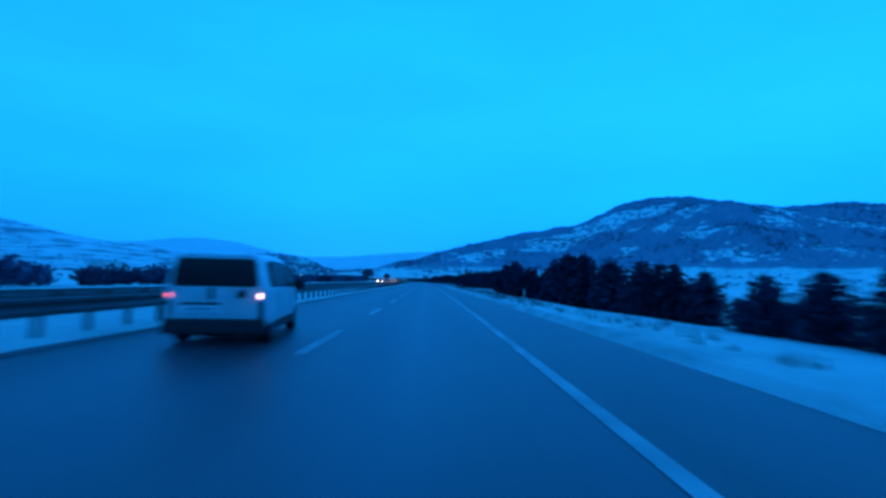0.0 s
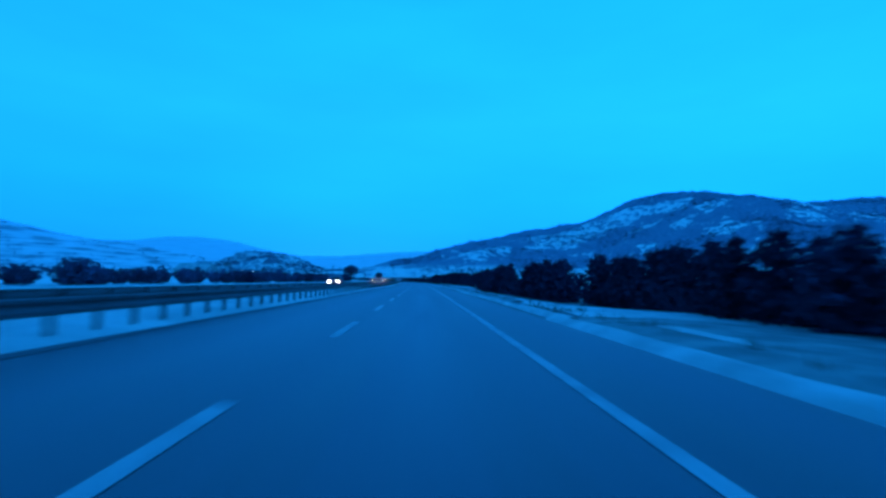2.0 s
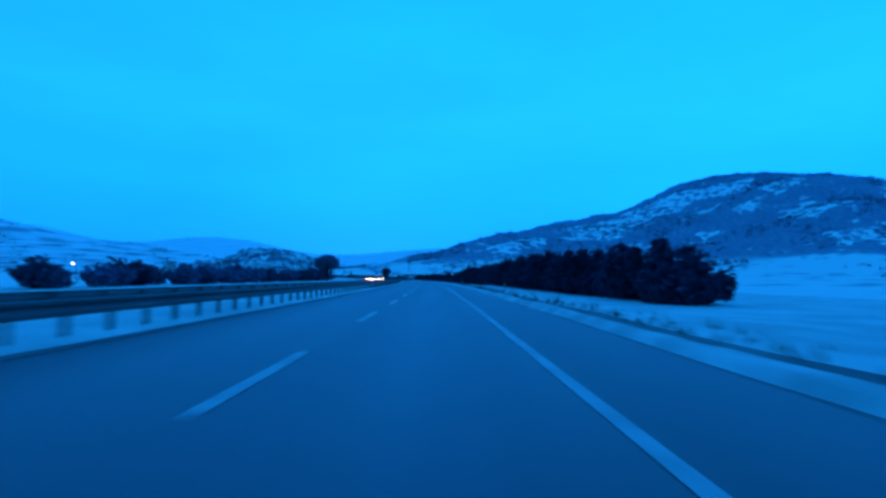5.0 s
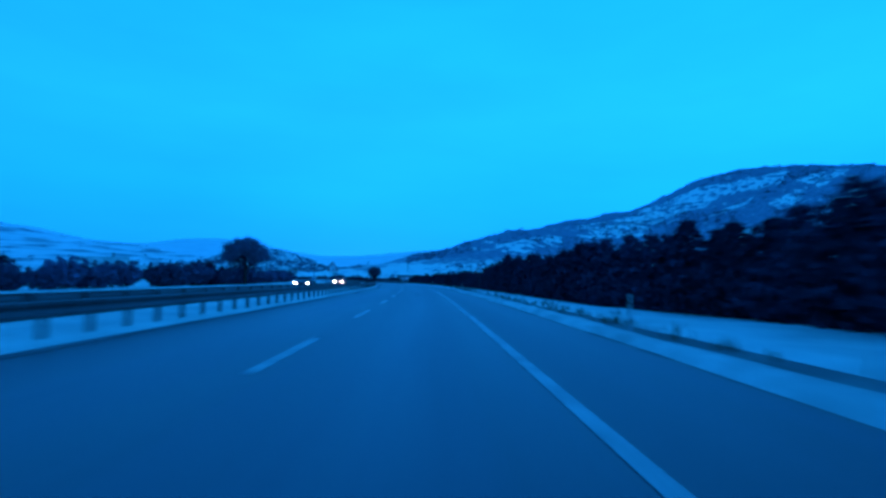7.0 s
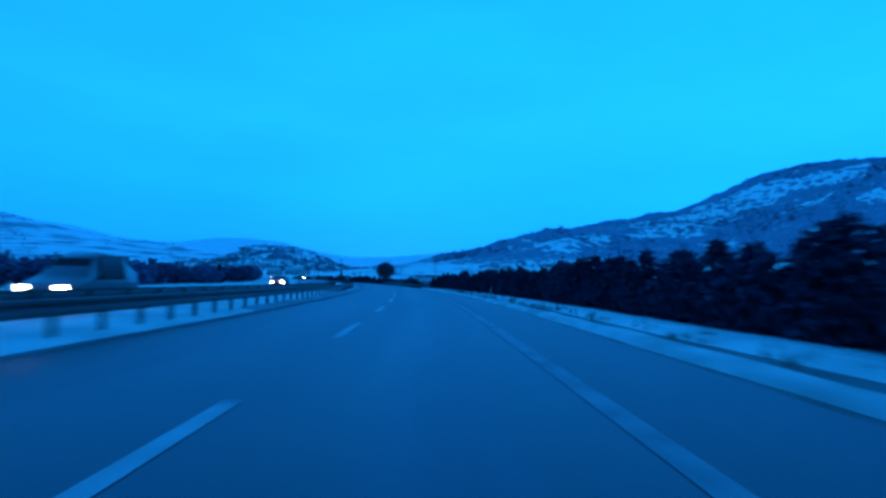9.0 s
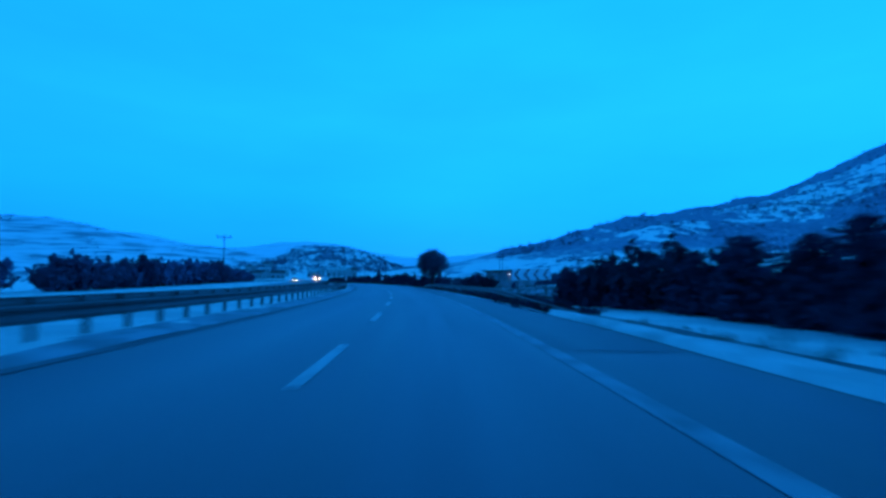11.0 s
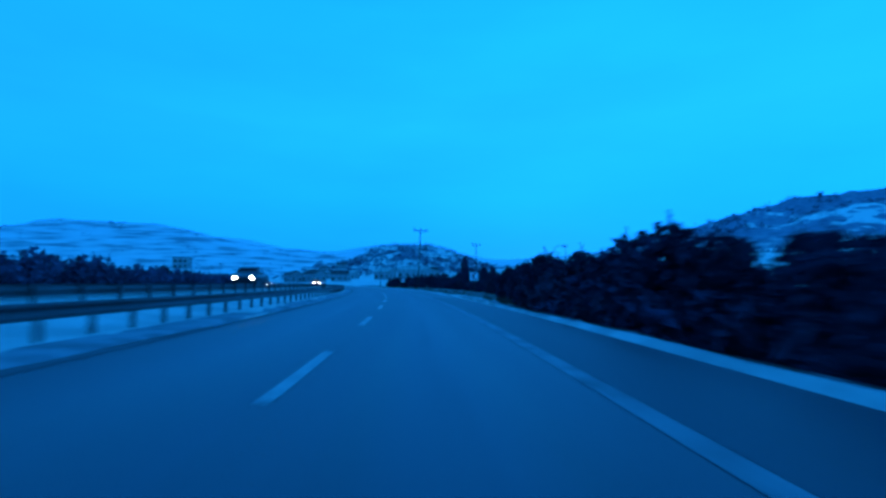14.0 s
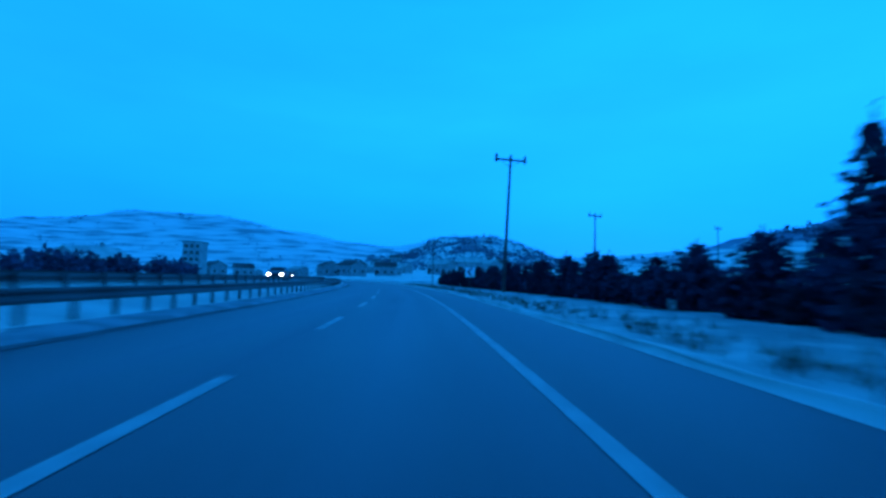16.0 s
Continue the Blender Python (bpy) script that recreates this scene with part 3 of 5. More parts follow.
ridge("snow_bank", -60, 86, 3.93, 4.72, 0.11)
ridge("snow_bank", 85, 131, 4.18, 4.85, 0.12)
ridge("snow_bank", 130, 170, 4.45, 5.3, 0.12)
ridge("snow_bank", 169, 398, 4.05, 4.95, 0.12)
ridge("snow_bank", 398, 470, 3.93, 4.16, 0.03)
ridge("snow_bank", 462, 520, 3.92, 4.35, 0.10)
ridge("snow_bank", 520, 545, 4.0, 4.55, 0.12, SNOW)
ridge("snow_bank", 544, 780, 4.22, 4.66, 0.12, SNOW)
verge = sweep("verge", 36, 398, 2, [(3.85, -0.035), (4.9, -0.02), (6.1, -0.04)], VERGE, shift=lambda s, i: (0.25 * wave(s, 5, 9) * (i == 2), 0))
tagged(verge, "dark gravel verge with thin snow", "verge", kind="structure")
ditch = sweep("ditch_verge", 396, 474, 2, [(3.85, -0.03), (4.3, -0.05), (5.2, -0.35), (6.4, -0.55), (8.5, -0.25), (10.0, 0.0)], DITCH, shift=lambda s, i: (0, (0, 0, 0.22, 0.36, 0.16, 0)[i] * (smooth(454, 461, s) - 1.3 * smooth(466, 472, s)) + 0.08 * wave(s, 31 + i, 3) * (1 - 0.6 * smooth(454, 461, s))), smooth=True)
tagged(ditch, "rough frosted ditch slope with dead weeds", "ditch", kind="structure")
BANK_AT = (0, 20, 32, 45, 60, 70, 78, 92, 102, 120, 127, 140, 150, 160, 180, 200, 235, 258, 275, 300, 330, 385, 402)
BANK_FALL = (0.3, 0.4, 0.75, 0.8, 0.8, 0.55, 0.15, 0.05, 0.4, 0.75, 1.05, 1.2, 0.9, 0.55, 0.1, 0.15, 0.1, 0.05, 0.45, 0.5, 0.4, 0.25, 0.0)


def fall(s):
    """How far the foot of the right-hand embankment lies below the road."""
    return float(np.interp(s, BANK_AT, BANK_FALL)) if s < 402 else 0.9 * smooth(467, 475, s) * (1 - smooth(506, 518, s))


def field_shift(s, i):
    inward = 0.35 * wave(s, 6, 7) - 0.9 * (1 - smooth(25, 45, s)) - 0.5 * smooth(126, 134, s) * (1 - smooth(160, 175, s))
    return inward * (i < 2), 0.06 * wave(s, 7 + i, 5) - fall(s) * (0, 0, 0.12, 0.6, 0.95, 1.0, 0.3, 0.0)[i]


FIELD = [(5.7, -0.06), (6.2, 0.05), (7.6, 0.03), (9.6, 0.02), (11.4, 0.0), (17.0, 0.0), (30.0, -0.12), (40.0, -0.2)]
field = sweep("verge_snow", -60, 402, 2, FIELD, SNOW, shift=field_shift, smooth=True)
tagged(field, "uneven snow under the roadside trees", "snow", kind="structure")
for s0, s1 in ((38, 86), (99, 131)):
    grassy = sweep("verge_grass", s0, s1, 2, [(4.62, -0.01), (5.5, 0.07)] + [(n, z + 0.03) for n, z in FIELD[2:6]], GRASSY, shift=lambda s, i: (0.25 * wave(s, 15, 4) * (i < 2), 0.0) if i < 2 else field_shift(s, i), smooth=True)
    tagged(grassy, "flattened dead grass with thin snow between road and pines", "verge", kind="structure")
field2 = sweep("verge_snow_beyond", 472, 960, 2, [(4.1, -0.06), (4.6, 0.06), (6.0, 0.08), (9.0, 0.118), (16.0, 0.0), (40.0, -0.16)], THIN_SNOW, shift=lambda s, i: ((0.2 * wave(s, 6, 7) + 0.3 * smooth(505, 545, s)) * (i < 2), 0.08 * wave(s, 7 + i, 4) - fall(s) * (0, 0.1, 0.85, 1.0, 0.7, 0.0)[i]), smooth=True)
tagged(field2, "uneven snow with dead grass under the roadside trees", "snow", kind="structure")
yard = sweep("field", 400, 474, 3, [(9.6, 0.02), (16.0, 0.05), (40.0, 0.10), (80.0, 0.5), (105.0, -0.7)], FROST, shift=lambda s, i: (0, 0.08 * wave(s, 27 + i, 5)), smooth=True)
tagged(yard, "frosted field with thin patches of snow", "field", kind="structure")
edge = sweep("verge_litter", 471, 512, 1.5, [(4.2, -0.02), (4.6, 0.085), (5.6, 0.11), (7.0, 0.12)], DITCH, shift=lambda s, i: (0.35 * wave(s, 71 + i, 2) * (i > 0), 0.03 * wave(s, 75 + i, 2) - fall(s) * (0, 0.05, 0.6, 0.9)[i]), smooth=True)
tagged(edge, "dark litter of needles and weeds under the pines", "verge", kind="structure")
for s0, s1 in ((426, 441), (447, 458)):
    frost = sweep("ditch_frost", s0, s1, 1.0, [(4.25, 0.03), (5.2, -0.17), (6.4, -0.33), (8.0, -0.16), (9.4, 0.02)], DITCH_ICE, shift=lambda s, i: (0.3 * wave(s, 51 + i, 3), 0.12 * wave(s, 55 + i, 1.2)), smooth=True)
    tagged(frost, "dirty frozen snow lying in the ditch", "snow", kind="structure")
flat_frost = sweep("frosted_verge", 456, 471, 1.5, [(4.2, 0.03), (5.2, 0.0), (6.4, -0.06), (8.5, 0.03), (10.4, 0.11)], FROST, shift=lambda s, i: (0.2 * wave(s, 51 + i, 3), 0.04 * wave(s, 55 + i, 2) - 0.25 * (1 - smooth(456, 461, s) * (1 - smooth(465, 471, s))) * (i in (1, 2, 3))), smooth=True)
tagged(flat_frost, "flat frosted verge where the ditch runs out", "verge", kind="structure")
slush = sweep("slush_strip", 330, 960, 1.5, [(-5.86, 0.012), (-6.05, 0.06), (-6.55, 0.105)], GREY_SNOW, shift=lambda s, i: (0.05 * wave(s, 61 + i, 3) - 0.35 * smooth(330, 400, s) * (i == 2), 0.03 * wave(s, 65 + i, 2)), smooth=True)
tagged(slush, "strip of dirty slush along the median edge", "snow", kind="structure")
gutter = sweep("gutter", -60, 960, 2, [(-5.98, 0.004), (-5.55, 0.004)], GRIT, shift=lambda s, i: (0.07 * wave(s, 41 + i, 4), 0))
tagged(gutter, "dark wet gutter along the median edge", "gutter", kind="structure")
for s0, s1, n0, n1 in ((285.5, 288.2, -5.38, -5.12), (309, 314.5, -5.12, -4.84), (411, 415, -5.94, -5.76), (493, 497, -5.94, -5.78)):
    puddle = sweep("puddle", s0, s1, 0.8, [(n0, 0.0065), ((n0 + n1) / 2, 0.007), (n1, 0.0065)], WATER, shift=lambda s, i: (0.0 if i == 1 else (1 - i) * 0.5 * (n0 - n1) * (abs(2 * (s - s0) / (s1 - s0) - 1) ** 2 - 0.3 * wave(s, 91 + i, 2)), 0))
    tagged(puddle, "shallow puddle of melt water along the median edge", "puddle", kind="structure")
median = sweep("median", -60, 960, 1.5, [(-5.80, -0.04), (-5.98, 0.03), (-6.7, 0.09), (-8.0, 0.118), (-9.6, 0.07), (-10.36, 0.02), (-10.56, -0.03)], SNOW, shift=lambda s, i: (0.06 * wave(s, 8, 5) * (i < 2), 0.03 * wave(s, 9 + i, 4) + (lift(s) * (0, 0, 0.0, 0.10, 0.72, 0.9)[i] if i < 6 else road_lift(s))), smooth=True)
tagged(median, "snow-covered median strip between the carriageways", "median", kind="structure")
far_road = sweep("road_opposite", -60, 960, 4, [(-18.6, -0.02), (-14.5, 0.0), (-10.53, -0.02)], ASPHALT, uv=True, shift=lambda s, i: (0, road_lift(s)))
tagged(far_road, "damp grey asphalt carriageway for oncoming traffic", "road", kind="structure")
far_verge = sweep("verge_snow_opposite", -60, 960, 3, [(-18.4, -0.05), (-18.9, 0.06), (-24.0, 0.118), (-40.0, -0.16)], SNOW, shift=lambda s, i: (0.3 * wave(s, 18, 7) * (i < 2), 0.06 * wave(s, 19 + i, 5) + road_lift(s) * (1, 1, 0.8, 0.5)[i]), smooth=True)
tagged(far_verge, "snowy verge beyond the oncoming carriageway", "snow", kind="structure")


# ---- guard rails ----
BEAM = [(0.0, 0.42), (0.035, 0.45), (0.035, 0.50), (0.0, 0.54), (-0.01, 0.575), (0.0, 0.61), (0.035, 0.65), (0.035, 0.70), (0.0, 0.73), (-0.012, 0.73), (0.023, 0.69), (0.023, 0.66), (-0.012, 0.615), (-0.022, 0.575), (-0.012, 0.535), (0.023, 0.49), (0.023, 0.46), (-0.012, 0.42)]


def rail_offset(s):
    return -6.30 - 0.7 * min(1, max(0, (s - 320) / 70))


def guard_rail(label, s0, s1, offset, face, pitch, limit, raised=lambda s: 0.0):
    ob = thing("guard_rail", label, "guard rail", "guard rails along the road", "structure")
    s = s0
    while s < s1 - 0.1:
        e = min(s + 20, s1)
        sweep("beam", s, e, 2, [(face * n, z) for n, z in BEAM], STEEL, ob, shift=lambda q, i: (offset(q), raised(q)), closed=True)
        s = e
    bm = bmesh.new()
    box(bm, -0.05, 0.05, -0.035, 0.035, -0.25, 0.72, 0.008)
    box(bm, -0.04 if face < 0 else 0.02, -0.02 if face < 0 else 0.04, -0.05, 0.05, 0.44, 0.70)
    post_mesh = mesh_of("post", bm, STEEL)
    rest = []
    spots, q = [], s0 + 0.5 * pitch(s0)
    while q < s1 - 0.2:
        spots.append(q)
        q += pitch(q)
    for k, q in enumerate(spots):
        m = stand(q, offset(q) - face * 0.085, raised(q))
        if k < limit:
            p = new("post", post_mesh)
            p.parent = ob
            p.matrix_local = m
        else:
            rest.append(m)
    if rest:
        v, f = [], []
        for m in rest:
            o = len(v)
            v += [(m @ Vector(c))[:] for c in [(x, y, z) for z in (-0.2, 0.72) for x, y in ((-0.05, -0.035), (0.05, -0.035), (0.05, 0.035), (-0.05, 0.035))]]
            f += [tuple(o + i for i in q) for q in ((0, 1, 5, 4), (1, 2, 6, 5), (2, 3, 7, 6), (3, 0, 4, 7), (4, 5, 6, 7))]
        me = bpy.data.meshes.new("far_posts")
        me.from_pydata(v, [], f)
        me.materials.append(STEEL)
        tagged(new("far_posts", me), kind="stuff").parent = ob
    return ob


guard_rail("galvanised steel guard rail on close posts along the median", -20, 900, rail_offset, 1, lambda s: float(np.interp(s, (250, 327, 445), (1.25, 1.37, 1.54))), 300, lambda s: 0.08 * smooth(390, 430, s))
guard_rail("galvanised steel guard rail on the far side of the median", -20, 900, lambda s: rail_offset(s) - 3.3, -1, lambda s: 2.0, 0, lambda s: lift(s) * 0.9)
guard_rail("galvanised steel guard rail with a sloped end above the ditch", 396.5, 463, lambda s: 4.85, -1, lambda s: 2.0, 40, lambda s: -0.60 * (1 - smooth(394, 416, s)) - 0.66 * smooth(453, 463, s) - 0.05)


# ---- trees ----
def clump(bm, at_, size, rng, lean=0.0):
    """A ragged tuft: three crossed slivers."""
    for _ in range(3):
        d = Vector((rng.gauss(0, 1), rng.gauss(0, 1), rng.gauss(0, 0.6))).normalized()
        e = d.cross(Vector((rng.gauss(0, 1), rng.gauss(0, 1), rng.gauss(0, 1)))).normalized()
        a = size * rng.uniform(0.6, 1.2)
        b = size * rng.uniform(0.25, 0.5)
        p = Vector(at_)
        vs = [bm.verts.new(p - d * a * 0.6), bm.verts.new(p + e * b), bm.verts.new(p + d * a), bm.verts.new(p - e * b)]
        bm.faces.new(vs)


def conifer(rng, height, width, bare=0.02, pitch=0.165, dome=2.2):
    """A young pine, branched to the ground: trunk and a bushy crown of needle tufts with a ragged outline."""
    ob = new("pine_tree")
    trunk = tube(bmesh.new(), (0, 0, -0.15), (0.03, 0.02, height * 0.93), 0.02 * height + 0.03, 0.012, 7)
    bm = bmesh.new()
    whorls = int(height / pitch)
    bulge = [rng.uniform(0.75, 1.2) for _ in range(9)]
    for w in range(whorls):
        f = w / whorls
        z = height * (bare + (1 - bare) * f)
        reach = width * (1 - f ** dome) ** 0.8 * rng.uniform(0.78, 1.12) * (0.85 + 0.15 * min(1, f / 0.15)) + 0.05
        n = int(6 + 6 * (1 - f))
        a0 = rng.uniform(0, 6.28)
        for k in range(n):
            a = a0 + 6.283 * k / n + rng.uniform(-0.3, 0.3)
            r = reach * rng.uniform(0.75, 1.1) * bulge[int(a / 6.283 * 9) % 9]
            tip = Vector((math.cos(a) * r, math.sin(a) * r, z + r * rng.uniform(-0.05, 0.35)))
            root = Vector((0, 0, z))
            if w % 2 == 0 and f < 0.9:
                tube(trunk, root, root.lerp(tip, 0.85), 0.014, 0.005, 3)
            m = max(2, int(r / 0.21))
            for q in range(m):
                g = (q + 0.9) / m
                clump(bm, root.lerp(tip, g) + Vector((rng.gauss(0, 0.06), rng.gauss(0, 0.06), rng.gauss(0, 0.06))), 0.27 * rng.uniform(0.8, 1.3), rng)
    for q in range(12):
        clump(bm, (0.03 + rng.gauss(0, 0.03), 0.02 + rng.gauss(0, 0.03), height * (0.91 + 0.017 * q)), 0.15 - 0.006 * q, rng)
    part("trunk", trunk, BARK, ob)
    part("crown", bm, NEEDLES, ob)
    return ob


def branching(bm, tips, p, d, length, radius, depth, rng, bound, spread=0.55, up=0.12):
    q = p + d * length
    off = q - bound[0]
    reach = math.sqrt((off.x ** 2 + off.y ** 2) / bound[1] ** 2 + off.z ** 2 / bound[2] ** 2)
    if reach > 1:
        q = p.lerp(bound[0] + off * (rng.uniform(0.86, 1.06) / reach), 1.0)
    tube(bm, p, q, radius, radius * 0.66, 5 if depth > 2 else 3)
    if depth < 4:
        tips.append(q if depth == 0 else p.lerp(q, rng.random()))
    if depth == 0:
        return
    for _ in range(rng.choice((2, 3, 3)) if depth > 1 else 3):
        e = (d + Vector((rng.gauss(0, spread), rng.gauss(0, spread), rng.gauss(up, spread * 0.7)))).normalized()
        branching(bm, tips, p.lerp(q, rng.uniform(0.7, 1.0)), e, length * rng.uniform(0.62, 0.86), radius * 0.6, depth - 1, rng, bound, spread, up)


def bare_tree(rng, height, name="bare_tree", depth=5, stem=0.30, twig=0.42, sprigs=6, rise=0.55):
    """A leafless broad tree: trunk, limbs, and a round crown of fine twigs."""
    ob = new(name)
    bm = bmesh.new()
    tips = []
    base = Vector((0, 0, -0.2))
    bound = (Vector((0, 0, height * 0.62)), height * 0.37, height * 0.35)
    top = Vector((rng.gauss(0, 0.05), rng.gauss(0, 0.05), height * stem))
    tube(bm, base, top, height * 0.030, height * 0.022, 9)
    for k in range(7):
        a = 6.283 * k / 7 * 3 + rng.uniform(-0.4, 0.4)
        d = Vector((math.cos(a) * 0.75, math.sin(a) * 0.75, rng.uniform(rise, rise + 0.65) * (0.35 if k % 2 else 1.0))).normalized()
        branching(bm, tips, top.lerp(base, rng.uniform(-0.25, 0.12)), d, height * (0.17 if k % 2 else 0.21), height * 0.013, depth - 1, rng, bound)
    branching(bm, tips, top, Vector((0, 0, 1)), height * 0.2, height * 0.016, depth - 1, rng, bound)
    tw = bmesh.new()
    for p in tips:
        out = (p - top).normalized()
        for _ in range(sprigs):
            d = (out + Vector((rng.gauss(0, 0.6), rng.gauss(0, 0.6), rng.gauss(0.1, 0.6)))).normalized()
            e = d.cross(Vector((rng.gauss(0, 1), rng.gauss(0, 1), rng.gauss(0, 1)))).normalized()
            length = height * 0.1 * twig / 0.42 * rng.uniform(0.5, 1.2)
            w = 0.016 * height / 7
            a, b = p, p + d * length
            tw.faces.new([tw.verts.new(a - e * w), tw.verts.new(a + e * w), tw.verts.new(b + e * w * 0.3)])
            c2 = a.lerp(b, 0.5)
            f = (d + e * 0.9).normalized() * length * 0.5
            tw.faces.new([tw.verts.new(c2 - d * w), tw.verts.new(c2 + d * w), tw.verts.new(c2 + f)])
    part("trunk", bm, BARK, ob)
    part("crown", tw, TWIGS, ob)
    return ob


def shrub(rng, height, width, mat, stems=16, tufts=13, size=0.2):
    ob = new("shrub")
    bm = bmesh.new()
    tw = bmesh.new()
    for k in range(stems):
        a = rng.uniform(0, 6.283)
        r = width * math.sqrt(rng.random())
        tip = Vector((math.cos(a) * r, math.sin(a) * r, height * rng.uniform(0.6, 1.0) * (1 - 0.35 * (r / width) ** 2)))
        root = Vector((math.cos(a) * r * 0.25, math.sin(a) * r * 0.25, -0.05))
        tube(bm, root, tip, 0.02, 0.006, 3)
        for q in range(tufts):
            clump(tw, root.lerp(tip, 0.25 + 0.75 * rng.random()) + Vector((rng.gauss(0, 0.12), rng.gauss(0, 0.12), rng.gauss(0, 0.10))), size * rng.uniform(0.6, 1.2), rng)
    part("woody_base", bm, BARK, ob)
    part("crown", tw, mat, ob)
    return ob


def crowned_tree(rng, height, targets=1000, wide=0.38, deep=0.36):
    """A leafless tree grown towards points spread through a round crown; limbs thicken with what they carry."""
    ob = new("bare_tree")
    pos = [Vector((0.04 * math.sin(k), 0.03 * math.cos(1.7 * k), height * 0.06 * k - 0.2)) for k in range(12)]
    up = [max(0, k - 1) for k in range(12)]
    heart = Vector((0, 0, height * 0.63))
    goals = []
    while len(goals) < targets:
        p = Vector((rng.uniform(-1, 1), rng.uniform(-1, 1), rng.uniform(-1, 1)))
        lump = 0.86 + 0.22 * noise.noise(p.normalized() * 2.2 + Vector((height, 0, 0)))
        if 0.1 < p.length < lump:
            goals.append(Vector((p.x * height * wide, p.y * height * wide, heart.z + p.z * height * deep)))
    fork = Vector((0, 0, height * 0.3))
    goals.sort(key=lambda g: (g - fork).length)
    arr = np.array([v[:] for v in pos])
    ends = []
    for g in goals:
        gap = np.linalg.norm(arr - np.array(g[:]), axis=1) + 0.35 * np.maximum(0, arr[:, 2] - g.z)
        gap[:4] += 9
        i = int(gap.argmin())
        start = pos[i]
        n = max(1, int((g - start).length / (height * 0.06)))
        fresh = []
        for k in range(1, n + 1):
            p = start.lerp(g, k / n) + Vector((rng.gauss(0, 0.05), rng.gauss(0, 0.05), 0.10 * math.sin(math.pi * k / n)))
            pos.append(p)
            up.append(i)
            i = len(pos) - 1
            fresh.append(p[:])
        ends.append(i)
        arr = np.vstack([arr, np.array(fresh)])
    carried = [0] * len(pos)
    for i in ends:
        carried[i] += 1
    for i in range(len(pos) - 1, 0, -1):
        carried[up[i]] += carried[i]
    verts, faces = [], []
    for i in range(1, len(pos)):
        p, q = pos[up[i]], pos[i]
        axis = (q - p)
        if axis.length < 1e-4:
            continue
        side = axis.orthogonal().normalized()
        other = axis.cross(side).normalized()
        sides = 8 if carried[i] > 60 else 4
        o = len(verts)
        for end, load in ((p, carried[i] * 1.02), (q, carried[i])):
            r = height * 0.0019 * max(1, load) ** 0.42
            for k in range(sides):
                w = 6.283 * k / sides
                verts.append((end + side * (r * math.cos(w)) + other * (r * math.sin(w)))[:])
        faces += [(o + k, o + (k + 1) % sides, o + sides + (k + 1) % sides, o + sides + k) for k in range(sides)]
    me = bpy.data.meshes.new("trunk")
    me.from_pydata(verts, [], faces)
    me.materials.append(BARK)
    new("trunk", me).parent = ob
    verts, faces = [], []
    for i in range(12, len(pos)):
        if carried[i] > 6:
            continue
        p = pos[i]
        out = (p - fork).normalized()
        for _ in range(36):
            way = (out * 0.8 + Vector((rng.gauss(0, 0.7), rng.gauss(0, 0.7), rng.gauss(0.15, 0.6)))).normalized()
            e = way.orthogonal().normalized() * height * 0.0017
            q = p + way * height * rng.uniform(0.04, 0.15)
            o = len(verts)
            verts += [(p - e)[:], (p + e)[:], q[:]]
            faces.append((o, o + 1, o + 2))
    me = bpy.data.meshes.new("crown")
    me.from_pydata(verts, [], faces)
    me.materials.append(TWIGS)
    new("crown", me).parent = ob
    return ob


rng = random.Random(5)
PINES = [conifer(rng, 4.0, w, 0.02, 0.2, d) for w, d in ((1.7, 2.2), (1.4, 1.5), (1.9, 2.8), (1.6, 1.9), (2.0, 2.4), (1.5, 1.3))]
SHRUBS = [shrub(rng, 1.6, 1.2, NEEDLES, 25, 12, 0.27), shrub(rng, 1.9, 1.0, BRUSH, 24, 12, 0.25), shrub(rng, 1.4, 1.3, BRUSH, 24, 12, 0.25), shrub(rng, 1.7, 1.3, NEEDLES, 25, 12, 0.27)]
used = set()


def plant(kinds, k, m, label, category, group):
    src = kinds[k % len(kinds)]
    if src.name in used:
        ob = copy_thing(src, m)
        if src.scale != Vector((1, 1, 1)):
            ob.matrix_basis = m
    else:
        used.add(src.name)
        src.matrix_basis = m
        ob = src
    return tagged(ob, label, category, group)


# the planted row on the verge: its height and distance from the road, and its gaps
ROW_AT = (0, 12, 22, 32, 38, 43, 47, 53, 60, 67, 78, 95, 103, 118, 125, 131, 142, 150, 166, 178, 202, 236, 250, 258, 282, 298, 308, 312, 320, 329, 390, 480, 490, 506, 520, 530, 547, 557, 565, 640)
ROW_TOP = (1.8, 1.8, 2.0, 2.9, 3.6, 3.9, 2.5, 2.6, 3.4, 3.8, 3.2, 3.2, 3.35, 3.3, 3.6, 3.1, 3.8, 3.4, 3.45, 3.2, 3.5, 4.0, 4.1, 3.9, 3.7, 3.9, 4.2, 4.7, 3.5, 3.0, 2.7, 2.4, 2.7, 2.7, 2.4, 2.7, 3.1, 3.2, 3.1, 3.2)
ROW_OUT = (10.0, 10.0, 10.6, 12.0, 12.2, 12.2, 11.4, 12.6, 12.2, 10.6, 12.8, 12.8, 13.0, 13.0, 12.6, 12.2, 12.7, 12.4, 12.4, 12.6, 12.8, 12.2, 12.0, 12.0, 12.0, 12.2, 12.2, 12.0, 11.8, 11.6, 9.5, 6.5, 6.5, 6.8, 8.6, 9.2, 11.0, 11.8, 12.2, 13.0)
GAPS = ((14, 18), (24.5, 30.3), (34.6, 37.8), (48.5, 51.5), (53.5, 57.6), (68.2, 76.8), (106.2, 114.6), (129.9, 141.6), (186.0, 198.4), (396, 475), (506.6, 508.5), (516.5, 518.2), (555.6, 558.2), (562.8, 565.0), (572, 574), (583, 586))
